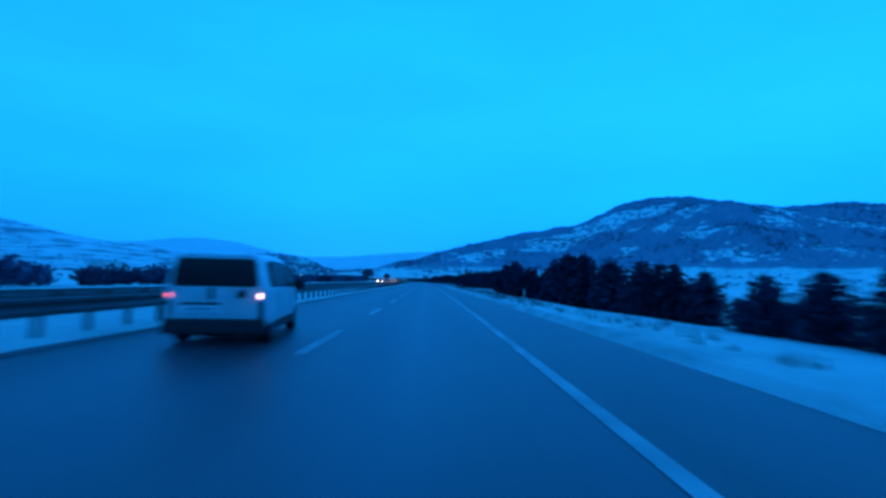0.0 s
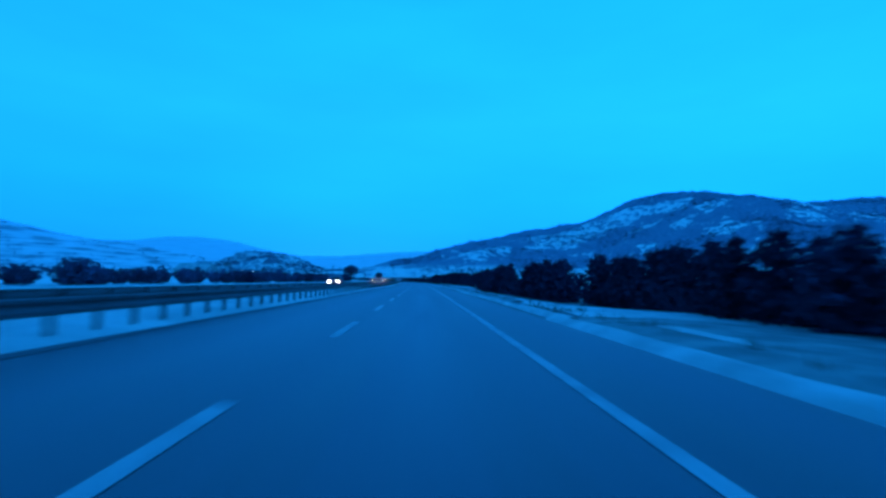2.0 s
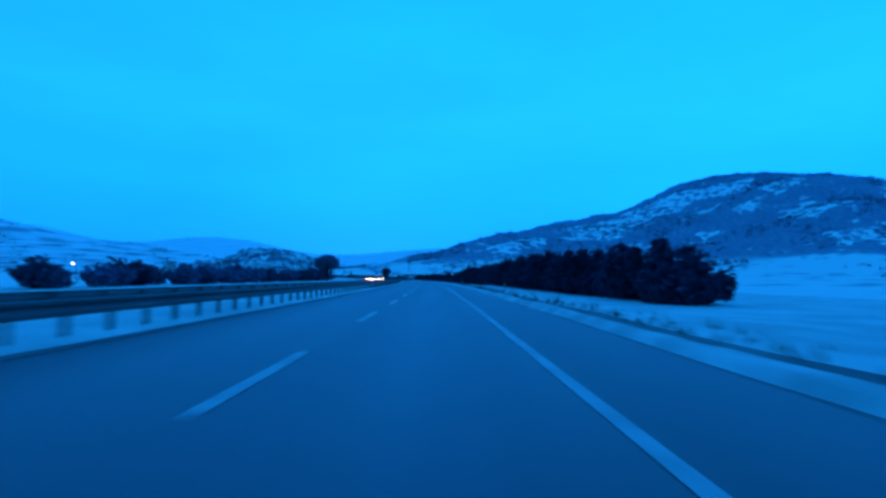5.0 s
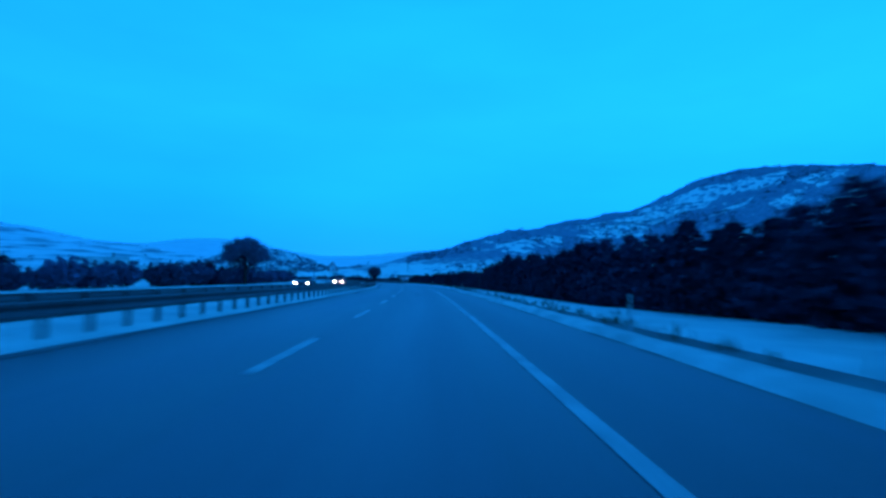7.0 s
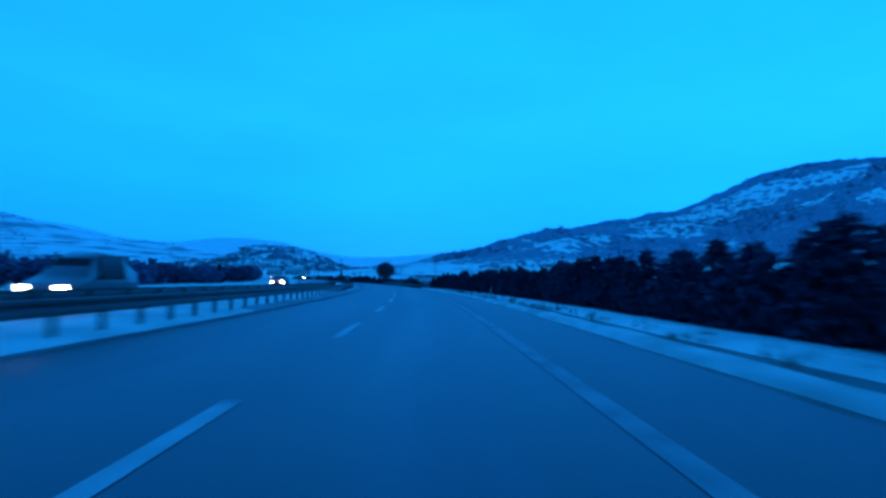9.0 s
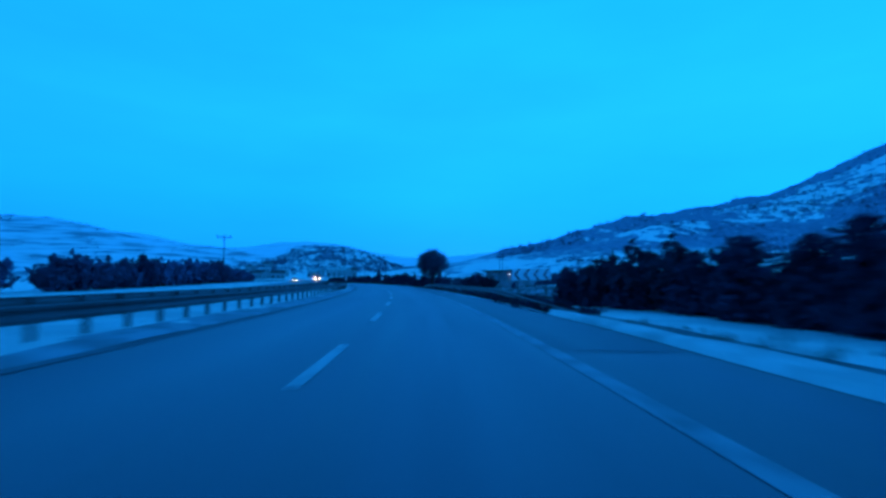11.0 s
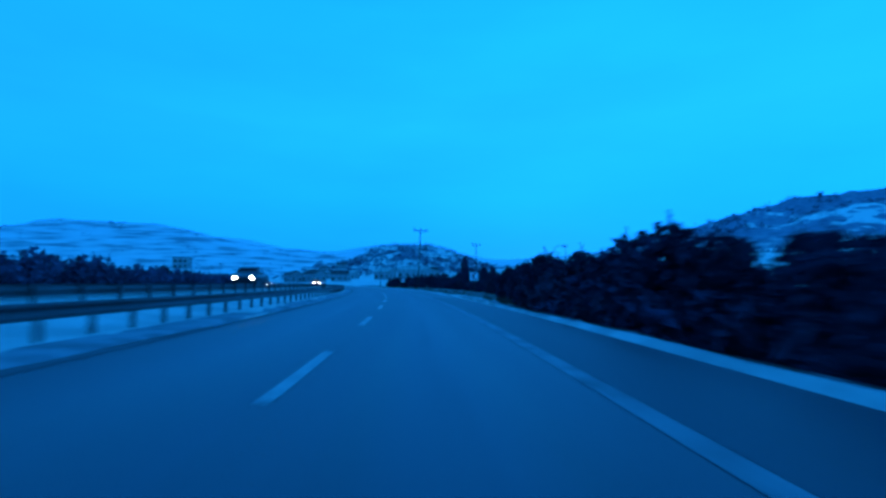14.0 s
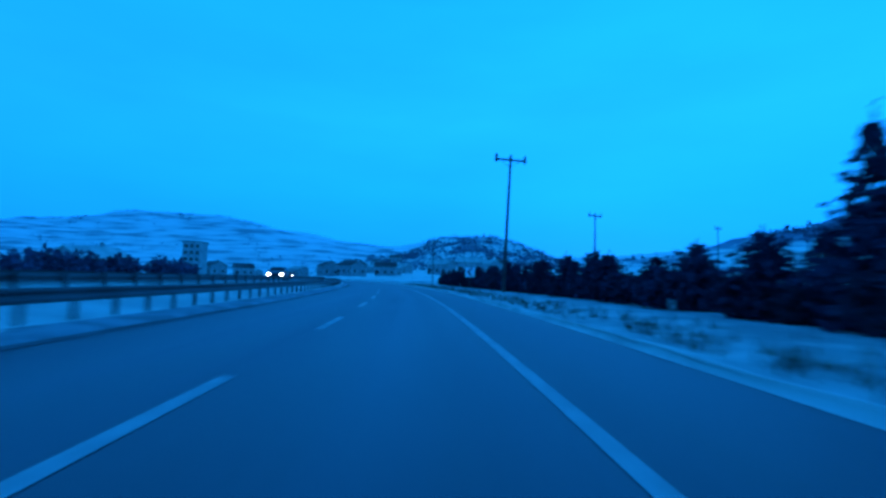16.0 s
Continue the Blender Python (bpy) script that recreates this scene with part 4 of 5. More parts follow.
UNDERGROWTH = []
s = 5.0
while s < 640:
    s += rng.uniform(1.35, 2.1) if s < 400 else rng.uniform(1.4, 2.1) if s < 505 else rng.uniform(1.7, 2.6) if s < 556 else rng.uniform(2.1, 3.3)
    if any(a < s < b for a, b in GAPS):
        continue
    foot, out = -fall(s), float(np.interp(s, ROW_AT, ROW_OUT))
    tall = float(np.interp(s, ROW_AT, ROW_TOP)) - foot
    f = tall / 4.0 * (rng.uniform(0.83, 1.07) if s < 400 else rng.uniform(0.8, 1.06))
    plant(PINES, rng.randrange(6), stand(s, out + rng.uniform(-0.5, 0.6), foot, rng.uniform(0, 360), f), "low dense dark pine in the row beside the road", "pine tree", "row of roadside pines")
    for k in range(2):
        m = stand(s + rng.uniform(0.5, 1.4), out + (rng.uniform(0.2, 2.0) if k else rng.uniform(-0.8, 0.6)), foot, rng.uniform(0, 360), tall / 2.35 * rng.uniform(0.7, 1.05))
        if k or s > 480:
            plant(SHRUBS, rng.randrange(4), m, "dark tangled brush between the roadside pines", "shrub", "brush among the pines")
        else:
            UNDERGROWTH.append((rng.randrange(4), m))

# a second, closer row behind the pines at the end of the bend's ditch
back = random.Random(23)
s = 475.5
while s < 504:
    s += back.uniform(1.4, 2.0)
    plant(PINES, back.randrange(6), stand(s, 8.9 + back.uniform(-0.5, 0.7), -fall(s), back.uniform(0, 360), (2.2 + fall(s)) / 4.0 * back.uniform(0.85, 1.05)), "low dense dark pine in the second row beside the road", "pine tree", "row of roadside pines")

# low tangled growth that fills the row under and between the pines
uv_, uf_ = [], []
for k, m in UNDERGROWTH:
    me = SHRUBS[k].children[1].data
    co = np.empty(len(me.vertices) * 3)
    me.vertices.foreach_get("co", co)
    co = co.reshape(-1, 3) @ np.array(m.to_3x3()).T + np.array(m.translation)
    o = sum(len(c) for c in uv_)
    uv_.append(co)
    uf_ += [tuple(o + i for i in p.vertices) for p in me.polygons]
me = bpy.data.meshes.new("undergrowth")
me.from_pydata(np.vstack(uv_).tolist(), [], uf_)
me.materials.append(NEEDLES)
tagged(new("undergrowth", me), "dark tangled undergrowth filling the row of roadside pines", "undergrowth", kind="stuff")

# belt of thickets and small pines beyond the oncoming carriageway
THICKETS = []
for high, wide in ((3.0, 2.4), (3.2, 2.0), (2.8, 2.8), (3.0, 2.2)):
    t_ = shrub(rng, high * 1.12, wide, HAZED_BRUSH, 46, 13, 0.42)
    t_.name = "thicket"
    THICKETS.append(t_)
BELT_AT = (0, 150, 190, 290, 320, 405, 438, 452, 460, 490, 520, 560, 640)
BELT_TALL = (2.6, 2.3, 2.7, 2.8, 3.2, 3.1, 3.4, 3.5, 3.6, 4.1, 3.7, 3.1, 2.8)
s = -10.0
while s < 640:
    s += rng.uniform(2.3, 3.2)
    if 22 < s % 97 < 25 or 327 < s < 331:
        continue
    n = -33 + rng.uniform(-2.5, 2.5)
    tall = float(np.interp(s, BELT_AT, BELT_TALL))
    plant(THICKETS, rng.randrange(4), stand(s, n, road_lift(s) * 0.5 - 0.1, rng.uniform(0, 360), tall / 3.0 * rng.uniform(0.72, 1.12)), "dark leafless thicket in the belt across the road", "thicket", "tree belt across the road")
    if rng.random() < 0.12:
        plant(PINES, rng.randrange(6), stand(s + 1, n + rng.uniform(-2, 2), road_lift(s) * 0.5 - 0.1, rng.uniform(0, 360), tall / 4.0 * rng.uniform(0.9, 1.2)), "dark pine in the belt beyond the oncoming carriageway", "pine tree", "tree belt across the road")

# lower growth where the belt thins out
thin = random.Random(41)
for k in range(6):
    for j in range(2):
        s = 97 * k + 22.6 + 1.9 * j
        plant(THICKETS, thin.randrange(4), stand(s, -33 + thin.uniform(-1.5, 1.5), road_lift(s) * 0.5 - 0.1, thin.uniform(0, 360), float(np.interp(s, BELT_AT, BELT_TALL)) / 3.0 * thin.uniform(0.62, 0.8)), "low dark thicket where the belt across the road thins out", "thicket", "tree belt across the road")

# pines behind the start of the roadside rail
for k in range(14):
    plant(PINES, rng.randrange(6), stand(396.5 + 0.95 * k + rng.uniform(-0.4, 0.4), 7.2 + rng.uniform(0, 2.2), -0.3, rng.uniform(0, 360), rng.uniform(0.42, 0.58)), "low dense dark pine in the row beside the road", "pine tree", "row of roadside pines")

# trimmed hedge behind the frosted field, with single bushes behind it, and brush round the shed and the ditch
def hedge_line(n):
    return 477.5 + 37 * (max(0.0, n - 11.5) / 86) ** 0.7 - 0.4 * max(0.0, 11.5 - n)


ob = new("hedge")
stems, leaves = bmesh.new(), bmesh.new()
n = 7.2
while n < 230:
    n += 0.13 + 0.0022 * n
    s = hedge_line(n)
    far = smooth(14, 40, n)
    top = (1.72 * (1 - far) + (1.25 + 0.02 * math.hypot(s - 412, n)) * far) + 0.10 * wave(n, 81, 2.5) + 0.08 * wave(n, 82, 9)
    for z in np.arange(0.1 - fall(s) * (1 - far), top, 0.33 + 0.0006 * n):
        p = on(s + rng.uniform(-0.75, 0.75), n + rng.uniform(-0.1, 0.1), z + rng.uniform(-0.12, 0.12))
        clump(leaves, p, (0.44 + 0.0025 * n) * rng.uniform(0.8, 1.25), rng)
    if rng.random() < 0.25:
        tube(stems, on(s, n, -0.2 - fall(s) * (1 - far)), on(s + rng.uniform(-0.2, 0.2), n, top - 0.2), 0.03, 0.01, 4)
tagged(part("woody_base", stems, BARK, ob), kind="stuff")
part("crown", leaves, HEDGE, ob)
tagged(ob, "long level-topped dark hedge across the end of the frosted field", "hedge")
DARK_THICKETS = []
for high, wide in ((3.0, 2.4), (2.9, 2.7)):
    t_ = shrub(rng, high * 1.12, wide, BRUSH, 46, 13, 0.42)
    t_.name = "thicket"
    DARK_THICKETS.append(t_)
for k in range(9):
    n = 14 + 7 * k + rng.uniform(-3, 3)
    plant(THICKETS, rng.randrange(4), stand(hedge_line(n) + 4 + rng.uniform(-1, 1), n, -0.1, rng.uniform(0, 360), rng.uniform(0.75, 1.05)), "dark bush standing behind the field hedge", "thicket", "bushes behind the hedge")
for s, n, f in ((460.4, 12.8, 0.66), (459.3, 14.1, 0.72), (458.1, 15.3, 0.64), (404, 9.5, 0.75), (407, 10.2, 0.8), (401, 8.8, 0.9), (398.5, 9.2, 0.9), (410, 11.0, 0.6)):
    plant(DARK_THICKETS, rng.randrange(2), stand(s, n, -0.15, rng.uniform(0, 360), f), "dark leafless thicket on the frosted field", "thicket", "bushes on the field")
for s, n, f in ((413.5, 12.0, 0.9), (417, 14.0, 0.8), (440, 20.0, 0.9), (444, 24.0, 0.7)):
    plant(SHRUBS, rng.randrange(4), stand(s, n, -0.05, rng.uniform(0, 360), f), "dark leafless bush on the frosted field", "shrub", "bushes on the field")
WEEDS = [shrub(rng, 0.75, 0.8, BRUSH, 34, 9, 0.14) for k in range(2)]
for w_ in WEEDS:
    w_.name = "weed_clump"
s = 397.0
while s < 456:
    s += rng.uniform(0.55, 0.95) if s < 426 or 441 < s < 447 else rng.uniform(3.2, 5.0)
    plant(WEEDS, rng.randrange(2), stand(s, 5.1 + rng.uniform(-0.6, 1.2), -0.42, rng.uniform(0, 360), rng.uniform(0.75, 1.1)), "low dark weeds in the roadside ditch", "weeds", "weeds in the ditch")

spire = conifer(random.Random(3), 5.4, 1.5, 0.03, 0.27, 1.15)
spire.name = "pine_tree"
spire.matrix_basis = stand(556.9, 11.6)
tagged(spire, "taller slender pine with a thin top above the row", "pine tree", "row of roadside pines")

big = crowned_tree(random.Random(14), 8.1, 1000, 0.37, 0.34)
big.matrix_basis = stand(474.6, 9.0, -0.85)
tagged(big, "tall bare broad-crowned tree standing alone beside the road", "tree")
big2 = crowned_tree(random.Random(21), 8.3, 1000, 0.50, 0.36)
big2.matrix_basis = stand(335.5, -29)
tagged(big2, "large bare tree with a round crown across the road", "tree")
FIELD_TREES = [bare_tree(random.Random(31 + k), 6.0, depth=4, twig=0.6) for k in range(2)]
for k, (x, y, f) in enumerate(((-8, 602, 1.6), (75, 660, 2.2), (48, 640, 1.5), (110, 655, 1.7), (20, 700, 1.4), (60, 560, 1.1))):
    m = pose(x, y, -0.3, 0, 0, 70 * k) @ Matrix.Diagonal((f, f, f, 1))
    ob = FIELD_TREES[k % 2] if k < 2 else copy_thing(FIELD_TREES[k % 2], m)
    ob.matrix_basis = m
    tagged(ob, "bare tree standing in the snowy field below the hill", "tree", "field trees below the hill")


# ---- poles and signs ----
def power_pole(label, m, height=13.2):
    ob = thing("power_pole", label, "power pole", "power poles of the line")
    part("pole", tube(bmesh.new(), (0, 0, -0.3), (0, 0, height), 0.17, 0.10, 10), POLE, ob)
    bm = boxed(-1.6, 1.6, -0.07, 0.07, height - 0.38, height - 0.2, 0.01)
    part("cross_arm", bm, POLE, ob)
    for x in (-1.45, 0.0, 1.45):
        bm = tube(bmesh.new(), (x, 0, height - 0.5), (x, 0, height + 0.28), 0.03, 0.03, 6)
        for z in (-0.42, -0.30, 0.0, 0.12, 0.24):
            tube(bm, (x, 0, height - 0.12 + z), (x, 0, height - 0.05 + z), 0.16, 0.10, 8)
        part("insulator", bm, POLE, ob)
    for x in (-1.05, 1.05):
        part("brace", tube(bmesh.new(), (x, 0, height - 0.3), (0, 0, height - 1.1), 0.025, 0.025, 5), POLE, ob)
    ob.matrix_basis = m
    return ob


power_pole("tall weathered power pole with a cross-arm beside the pines", stand(594, 10.3, 0, 0) @ pose(0, 0, 0, 0, 2.3, 0), 13.6)
power_pole("tall weathered power pole with a cross-arm in the brush", stand(513.5, -34.5, 0, 10), 11.9)
power_pole("distant power pole on the snowy field", stand(628, 36.8, 0, 20), 13.4)
power_pole("distant power pole below the hill", stand(639, 117, 0, 20), 20.5)
power_pole("distant power pole below the hill", stand(646, 121, 0, 20), 20.5)
power_pole("distant power pole along the road ahead", stand(690, 22, 0, 20), 13.0)


power_pole("distant power pole beyond the roadside pines", stand(656, 88.5, 0, 20), 16.4)


def chevron_bars(bm, w, h, y, tip_left=True, x0=0.0):
    """One arrow of two slanting bars."""
    s = -1 if tip_left else 1
    t = w * 0.36
    for zs in (1, -1):
        pts = [(x0 + s * w / 2, 0), (x0 + s * w / 2 - s * t, 0), (x0 - s * w / 2, zs * h / 2), (x0 - s * w / 2 + s * t, zs * h / 2)]
        a = [bm.verts.new((px, y, pz)) for px, pz in (pts[0], pts[3], pts[2], pts[1])]
        bm.faces.new(a if zs * s > 0 else a[::-1])


def curve_sign(m, size=0.72, centre=1.75):
    ob = thing("curve_marker_sign", "small square curve marker, red arrow on white, on a post", "road sign", "curve markers along the bend")
    part("post", tube(bmesh.new(), (0, 0.04, -0.2), (0, 0.04, centre + size * 0.4), 0.03, 0.03, 8), STEEL, ob)
    h = size / 2
    part("plate", boxed(-h, h, -0.012, 0.012, centre - h, centre + h, 0.004), WHITE_SHEET, ob)
    bm = bmesh.new()
    chevron_bars(bm, size * 0.62, size * 0.84, -0.017)
    a = part("arrow", bm, RED_SHEET, ob, "red arrow")
    a.matrix_local = pose(0, 0, centre)
    ob.matrix_basis = m
    return ob


curve_sign(stand(471.6, 5.75))
curve_sign(stand(521.9, 5.6))
curve_sign(stand(582.3, 4.95))


def warning_sign(m, size=1.0, centre=2.2):
    ob = thing("warning_sign", "triangular warning sign with red border and bend arrow", "road sign", "warning signs before the bend")
    part("post", tube(bmesh.new(), (0, 0.05, -0.2), (0, 0.05, centre + size * 0.3), 0.035, 0.035, 8), STEEL, ob)

    def tri(r, y, depth):
        bm = bmesh.new()
        front = [bm.verts.new((r * math.sin(a), y, r * math.cos(a))) for a in (0, 2.094, 4.189)]
        back = [bm.verts.new((v.co.x, y + depth, v.co.z)) for v in front]
        bm.faces.new(front[::-1])
        bm.faces.new(back)
        for i in range(3):
            bm.faces.new((front[i], front[(i + 1) % 3], back[(i + 1) % 3], back[i]))
        bmesh.ops.recalc_face_normals(bm, faces=bm.faces[:])
        return bm

    border = part("border", tri(size * 0.62, -0.012, 0.02), RED_SHEET, ob, "red triangular border")
    face = part("face", tri(size * 0.43, -0.018, 0.005), WHITE_SHEET, ob, "white triangular face")
    bm = bmesh.new()
    box(bm, size * 0.02, size * 0.08, -0.023, -0.019, -size * 0.16, size * 0.02)
    box(bm, -size * 0.10, size * 0.08, -0.023, -0.019, size * 0.02, size * 0.08)
    sign = part("bend_arrow", bm, BLACK_SHEET, ob, "black bend arrow")
    for p in (border, face, sign):
        p.matrix_local = pose(0, 0, centre)
    ob.matrix_basis = m
    return ob


warning_sign(stand(294.4, 6.0))
warning_sign(stand(292.8, -8.3))


def arrow_board(m):
    ob = thing("arrow_board", "wide board of four red arrows on white on two posts", "road sign")
    for x in (-0.9, 0.9):
        part("post", tube(bmesh.new(), (x, 0.05, -0.5), (x, 0.05, 1.9), 0.04, 0.04, 8), STEEL, ob)
    part("board", boxed(-1.25, 1.25, -0.015, 0.015, 1.19, 1.91, 0.005), WHITE_SHEET, ob)
    for k in range(4):
        bm = bmesh.new()
        chevron_bars(bm, 0.42, 0.66, -0.02)
        a = part("arrow", bm, RED_SHEET, ob, "red arrow")
        a.matrix_local = pose(-0.93 + 0.62 * k, 0, 1.55)
    ob.matrix_basis = m
    return ob


arrow_board(stand(411.2, 7.0))


# ---- vehicles ----
def loft(stations, half):
    """A shell over stations (y, width, bottom, belt, top): half() gives one side's outline from below to the roof."""
    bm = bmesh.new()
    rings = []
    for st in stations:
        pts = half(*st[1:])
        ring = [(x, z) for x, z in pts] + [(-x, z) for x, z in pts[::-1] if x > 1e-6]
        rings.append([bm.verts.new((x, st[0], z)) for x, z in ring])
    k = len(rings[0])
    for a, b in zip(rings, rings[1:]):
        for i in range(k):
            bm.faces.new((a[i], a[(i + 1) % k], b[(i + 1) % k], b[i]))
    bm.faces.new(rings[0][::-1])
    bm.faces.new(rings[-1])
    bmesh.ops.recalc_face_normals(bm, faces=bm.faces[:])
    return bm


def hull(w, low, belt, top):
    t = top - belt
    return [(0, low), (w * 0.90, low), (w * 0.98, low + 0.08), (w, low + 0.22), (w * 1.0, belt - 0.05), (w * 0.985, belt), (w * (1 - 0.16 * min(1, t / 0.6)), belt + t * 0.78), (w * (0.95 - 0.17 * min(1, t / 0.6)), belt + t * 0.93), (w * 0.66, top), (0, top)]


def smooth_part(name, bm, mat, parent, label=""):
    ob = part(name, bm, mat, parent, label, True)
    ob.data.set_sharp_from_angle(angle=radians(32))
    return ob


def panel(corners, thick, inset=0.04):
    """A rounded thin panel over four corners, given in order round it."""
    bm = bmesh.new()
    c = [Vector(p) for p in corners]
    nrm = (c[1] - c[0]).cross(c[3] - c[0]).normalized()
    ring = []
    for i in range(4):
        p, a, b = c[i], c[i - 1], c[(i + 1) % 4]
        u, v = (a - p).normalized() * inset, (b - p).normalized() * inset
        ring += [p + u, p + (u + v) * 0.3, p + v]
    top = [bm.verts.new(p + nrm * thick) for p in ring]
    low = [bm.verts.new(p - nrm * thick) for p in ring]
    bm.faces.new(top)
    bm.faces.new(low[::-1])
    for i in range(len(ring)):
        j = (i + 1) % len(ring)
        bm.faces.new((low[i], low[j], top[j], top[i]))
    bmesh.ops.recalc_face_normals(bm, faces=bm.faces[:])
    return bm


def wheel(parent, x, y, r, width=0.2):
    side = 1 if x > 0 else -1
    bm = bmesh.new()
    for a, b, ra, rb in ((0, 0.03, r * 0.93, r), (0.03, width - 0.03, r, r), (width - 0.03, width, r, r * 0.93)):
        tube(bm, (x - side * (width - a), y, r), (x - side * (width - b), y, r), ra, rb, 20)
    t = part("wheel", bm, TYRE, parent, "black tyre with a steel rim")
    bm = bmesh.new()
    tube(bm, (x - side * 0.02, y, r), (x + side * 0.006, y, r), r * 0.64, r * 0.60, 18)
    tube(bm, (x, y, r), (x + side * 0.02, y, r), r * 0.18, r * 0.15, 10)
    rim = part("rim", bm, RIM, t)


def delivery_van(label, m, paint, lit=True):
    ob = thing("van", label, "van")
    body = smooth_part("body", loft([
        (0.00, 0.79, 0.46, 1.06, 1.64), (0.03, 0.82, 0.40, 1.06, 1.68), (0.10, 0.845, 0.34, 1.06, 1.70), (0.6, 0.86, 0.30, 1.06, 1.73),
        (1.5, 0.86, 0.28, 1.05, 1.745), (2.2, 0.86, 0.28, 1.04, 1.73), (2.55, 0.855, 0.28, 1.03, 1.66), (2.85, 0.85, 0.28, 1.02, 1.45), (3.15, 0.84, 0.28, 0.98, 1.14),
        (3.5, 0.82, 0.27, 0.88, 0.98), (3.75, 0.76, 0.28, 0.76, 0.84), (3.88, 0.64, 0.34, 0.62, 0.68)], hull), paint, ob)
    part("rear_window", panel([(-0.70, -0.004, 1.09), (0.70, -0.004, 1.09), (0.635, -0.012, 1.60), (-0.635, -0.012, 1.60)], 0.012, 0.07), GLASS, body, "dark rear window")
    part("rear_bumper", box(bmesh.new(), -0.83, 0.83, -0.07, 0.12, 0.22, 0.50, 0.05), PLASTIC, body, "black plastic bumper")
    part("valance", box(bmesh.new(), -0.70, 0.70, 0.02, 0.2, 0.18, 0.31, 0.03), PLASTIC, body)
    for x in (-1, 1):
        part("tail_lamp", box(bmesh.new(), min(x * 0.715, x * 0.77), max(x * 0.715, x * 0.77), -0.02, 0.08, 0.88, 0.96, 0.015), BRAKE if x > 0 else TAIL, body, "lit red tail lamp")
        part("lamp_cluster", box(bmesh.new(), min(x * 0.715, x * 0.80), max(x * 0.715, x * 0.80), -0.012, 0.08, 0.50, 0.835, 0.02), PLASTIC, body, "dark lamp cluster")
        part("side_window", panel([(x * 0.866, 2.02, 1.08), (x * 0.866, 3.02, 1.06), (x * 0.775, 2.62, 1.56), (x * 0.755, 2.05, 1.60)], 0.008, 0.05), TINTED, body, "dark side window")
        part("quarter_window", panel([(x * 0.868, 0.35, 1.10), (x * 0.868, 1.85, 1.09), (x * 0.762, 1.85, 1.60), (x * 0.762, 0.45, 1.60)], 0.008, 0.06), TINTED, body, "dark rear side window")
        mirror = part("mirror", box(bmesh.new(), min(x * 0.88, x * 1.08), max(x * 0.88, x * 1.08), 2.78, 2.94, 1.00, 1.22, 0.03), PLASTIC, ob, "black door mirror")
        part("sill", box(bmesh.new(), min(x * 0.80, x * 0.872), max(x * 0.80, x * 0.872), 0.95, 2.8, 0.24, 0.42, 0.03), PLASTIC, body, "black side sill")
        part("headlamp", box(bmesh.new(), min(x * 0.52, x * 0.76), max(x * 0.52, x * 0.76), 3.60, 3.80, 0.66, 0.82, 0.03), GLASS, body)
        for y in (0.72, 3.22):
            wheel(ob, x * 0.84, y, 0.30, 0.19)
    part("door_handle", box(bmesh.new(), -0.10, -0.02, -0.03, 0.0, 0.86, 1.06, 0.01), PLASTIC, body, "dark upright door handle")
    part("badge", box(bmesh.new(), 0.36, 0.50, -0.016, 0.0, 0.88, 1.02, 0.006), PLASTIC, body, "small dark badge")
    part("door_seam", box(bmesh.new(), -0.065, -0.055, -0.008, 0.0, 0.52, 1.10), PLASTIC, body)
    plate = part("number_plate", box(bmesh.new(), -0.50, 0.02, -0.025, 0.0, 0.62, 0.73, 0.005), WHITE_SHEET, body, "white plate with unreadable marks")
    for k in range(5):
        x = -0.44 + 0.09 * k
        part("mark", box(bmesh.new(), x, x + 0.055, -0.029, -0.026, 0.645, 0.705), GRIT, plate)
    part("plate_recess", box(bmesh.new(), -0.55, 0.07, -0.012, 0.0, 0.745, 0.79, 0.004), PLASTIC, body)
    part("windscreen", panel([(-0.70, 3.09, 1.13), (-0.60, 2.62, 1.60), (0.60, 2.62, 1.60), (0.70, 3.09, 1.13)], 0.012, 0.06), GLASS, body)
    part("exhaust", tube(bmesh.new(), (0.42, -0.03, 0.22), (0.42, 0.25, 0.22), 0.03, 0.03, 8), STEEL, ob)
    part("aerial", tube(bmesh.new(), (0, 2.2, 1.73), (0, 2.05, 1.95), 0.006, 0.003, 5), PLASTIC, ob)
    ob.matrix_basis = m
    return ob


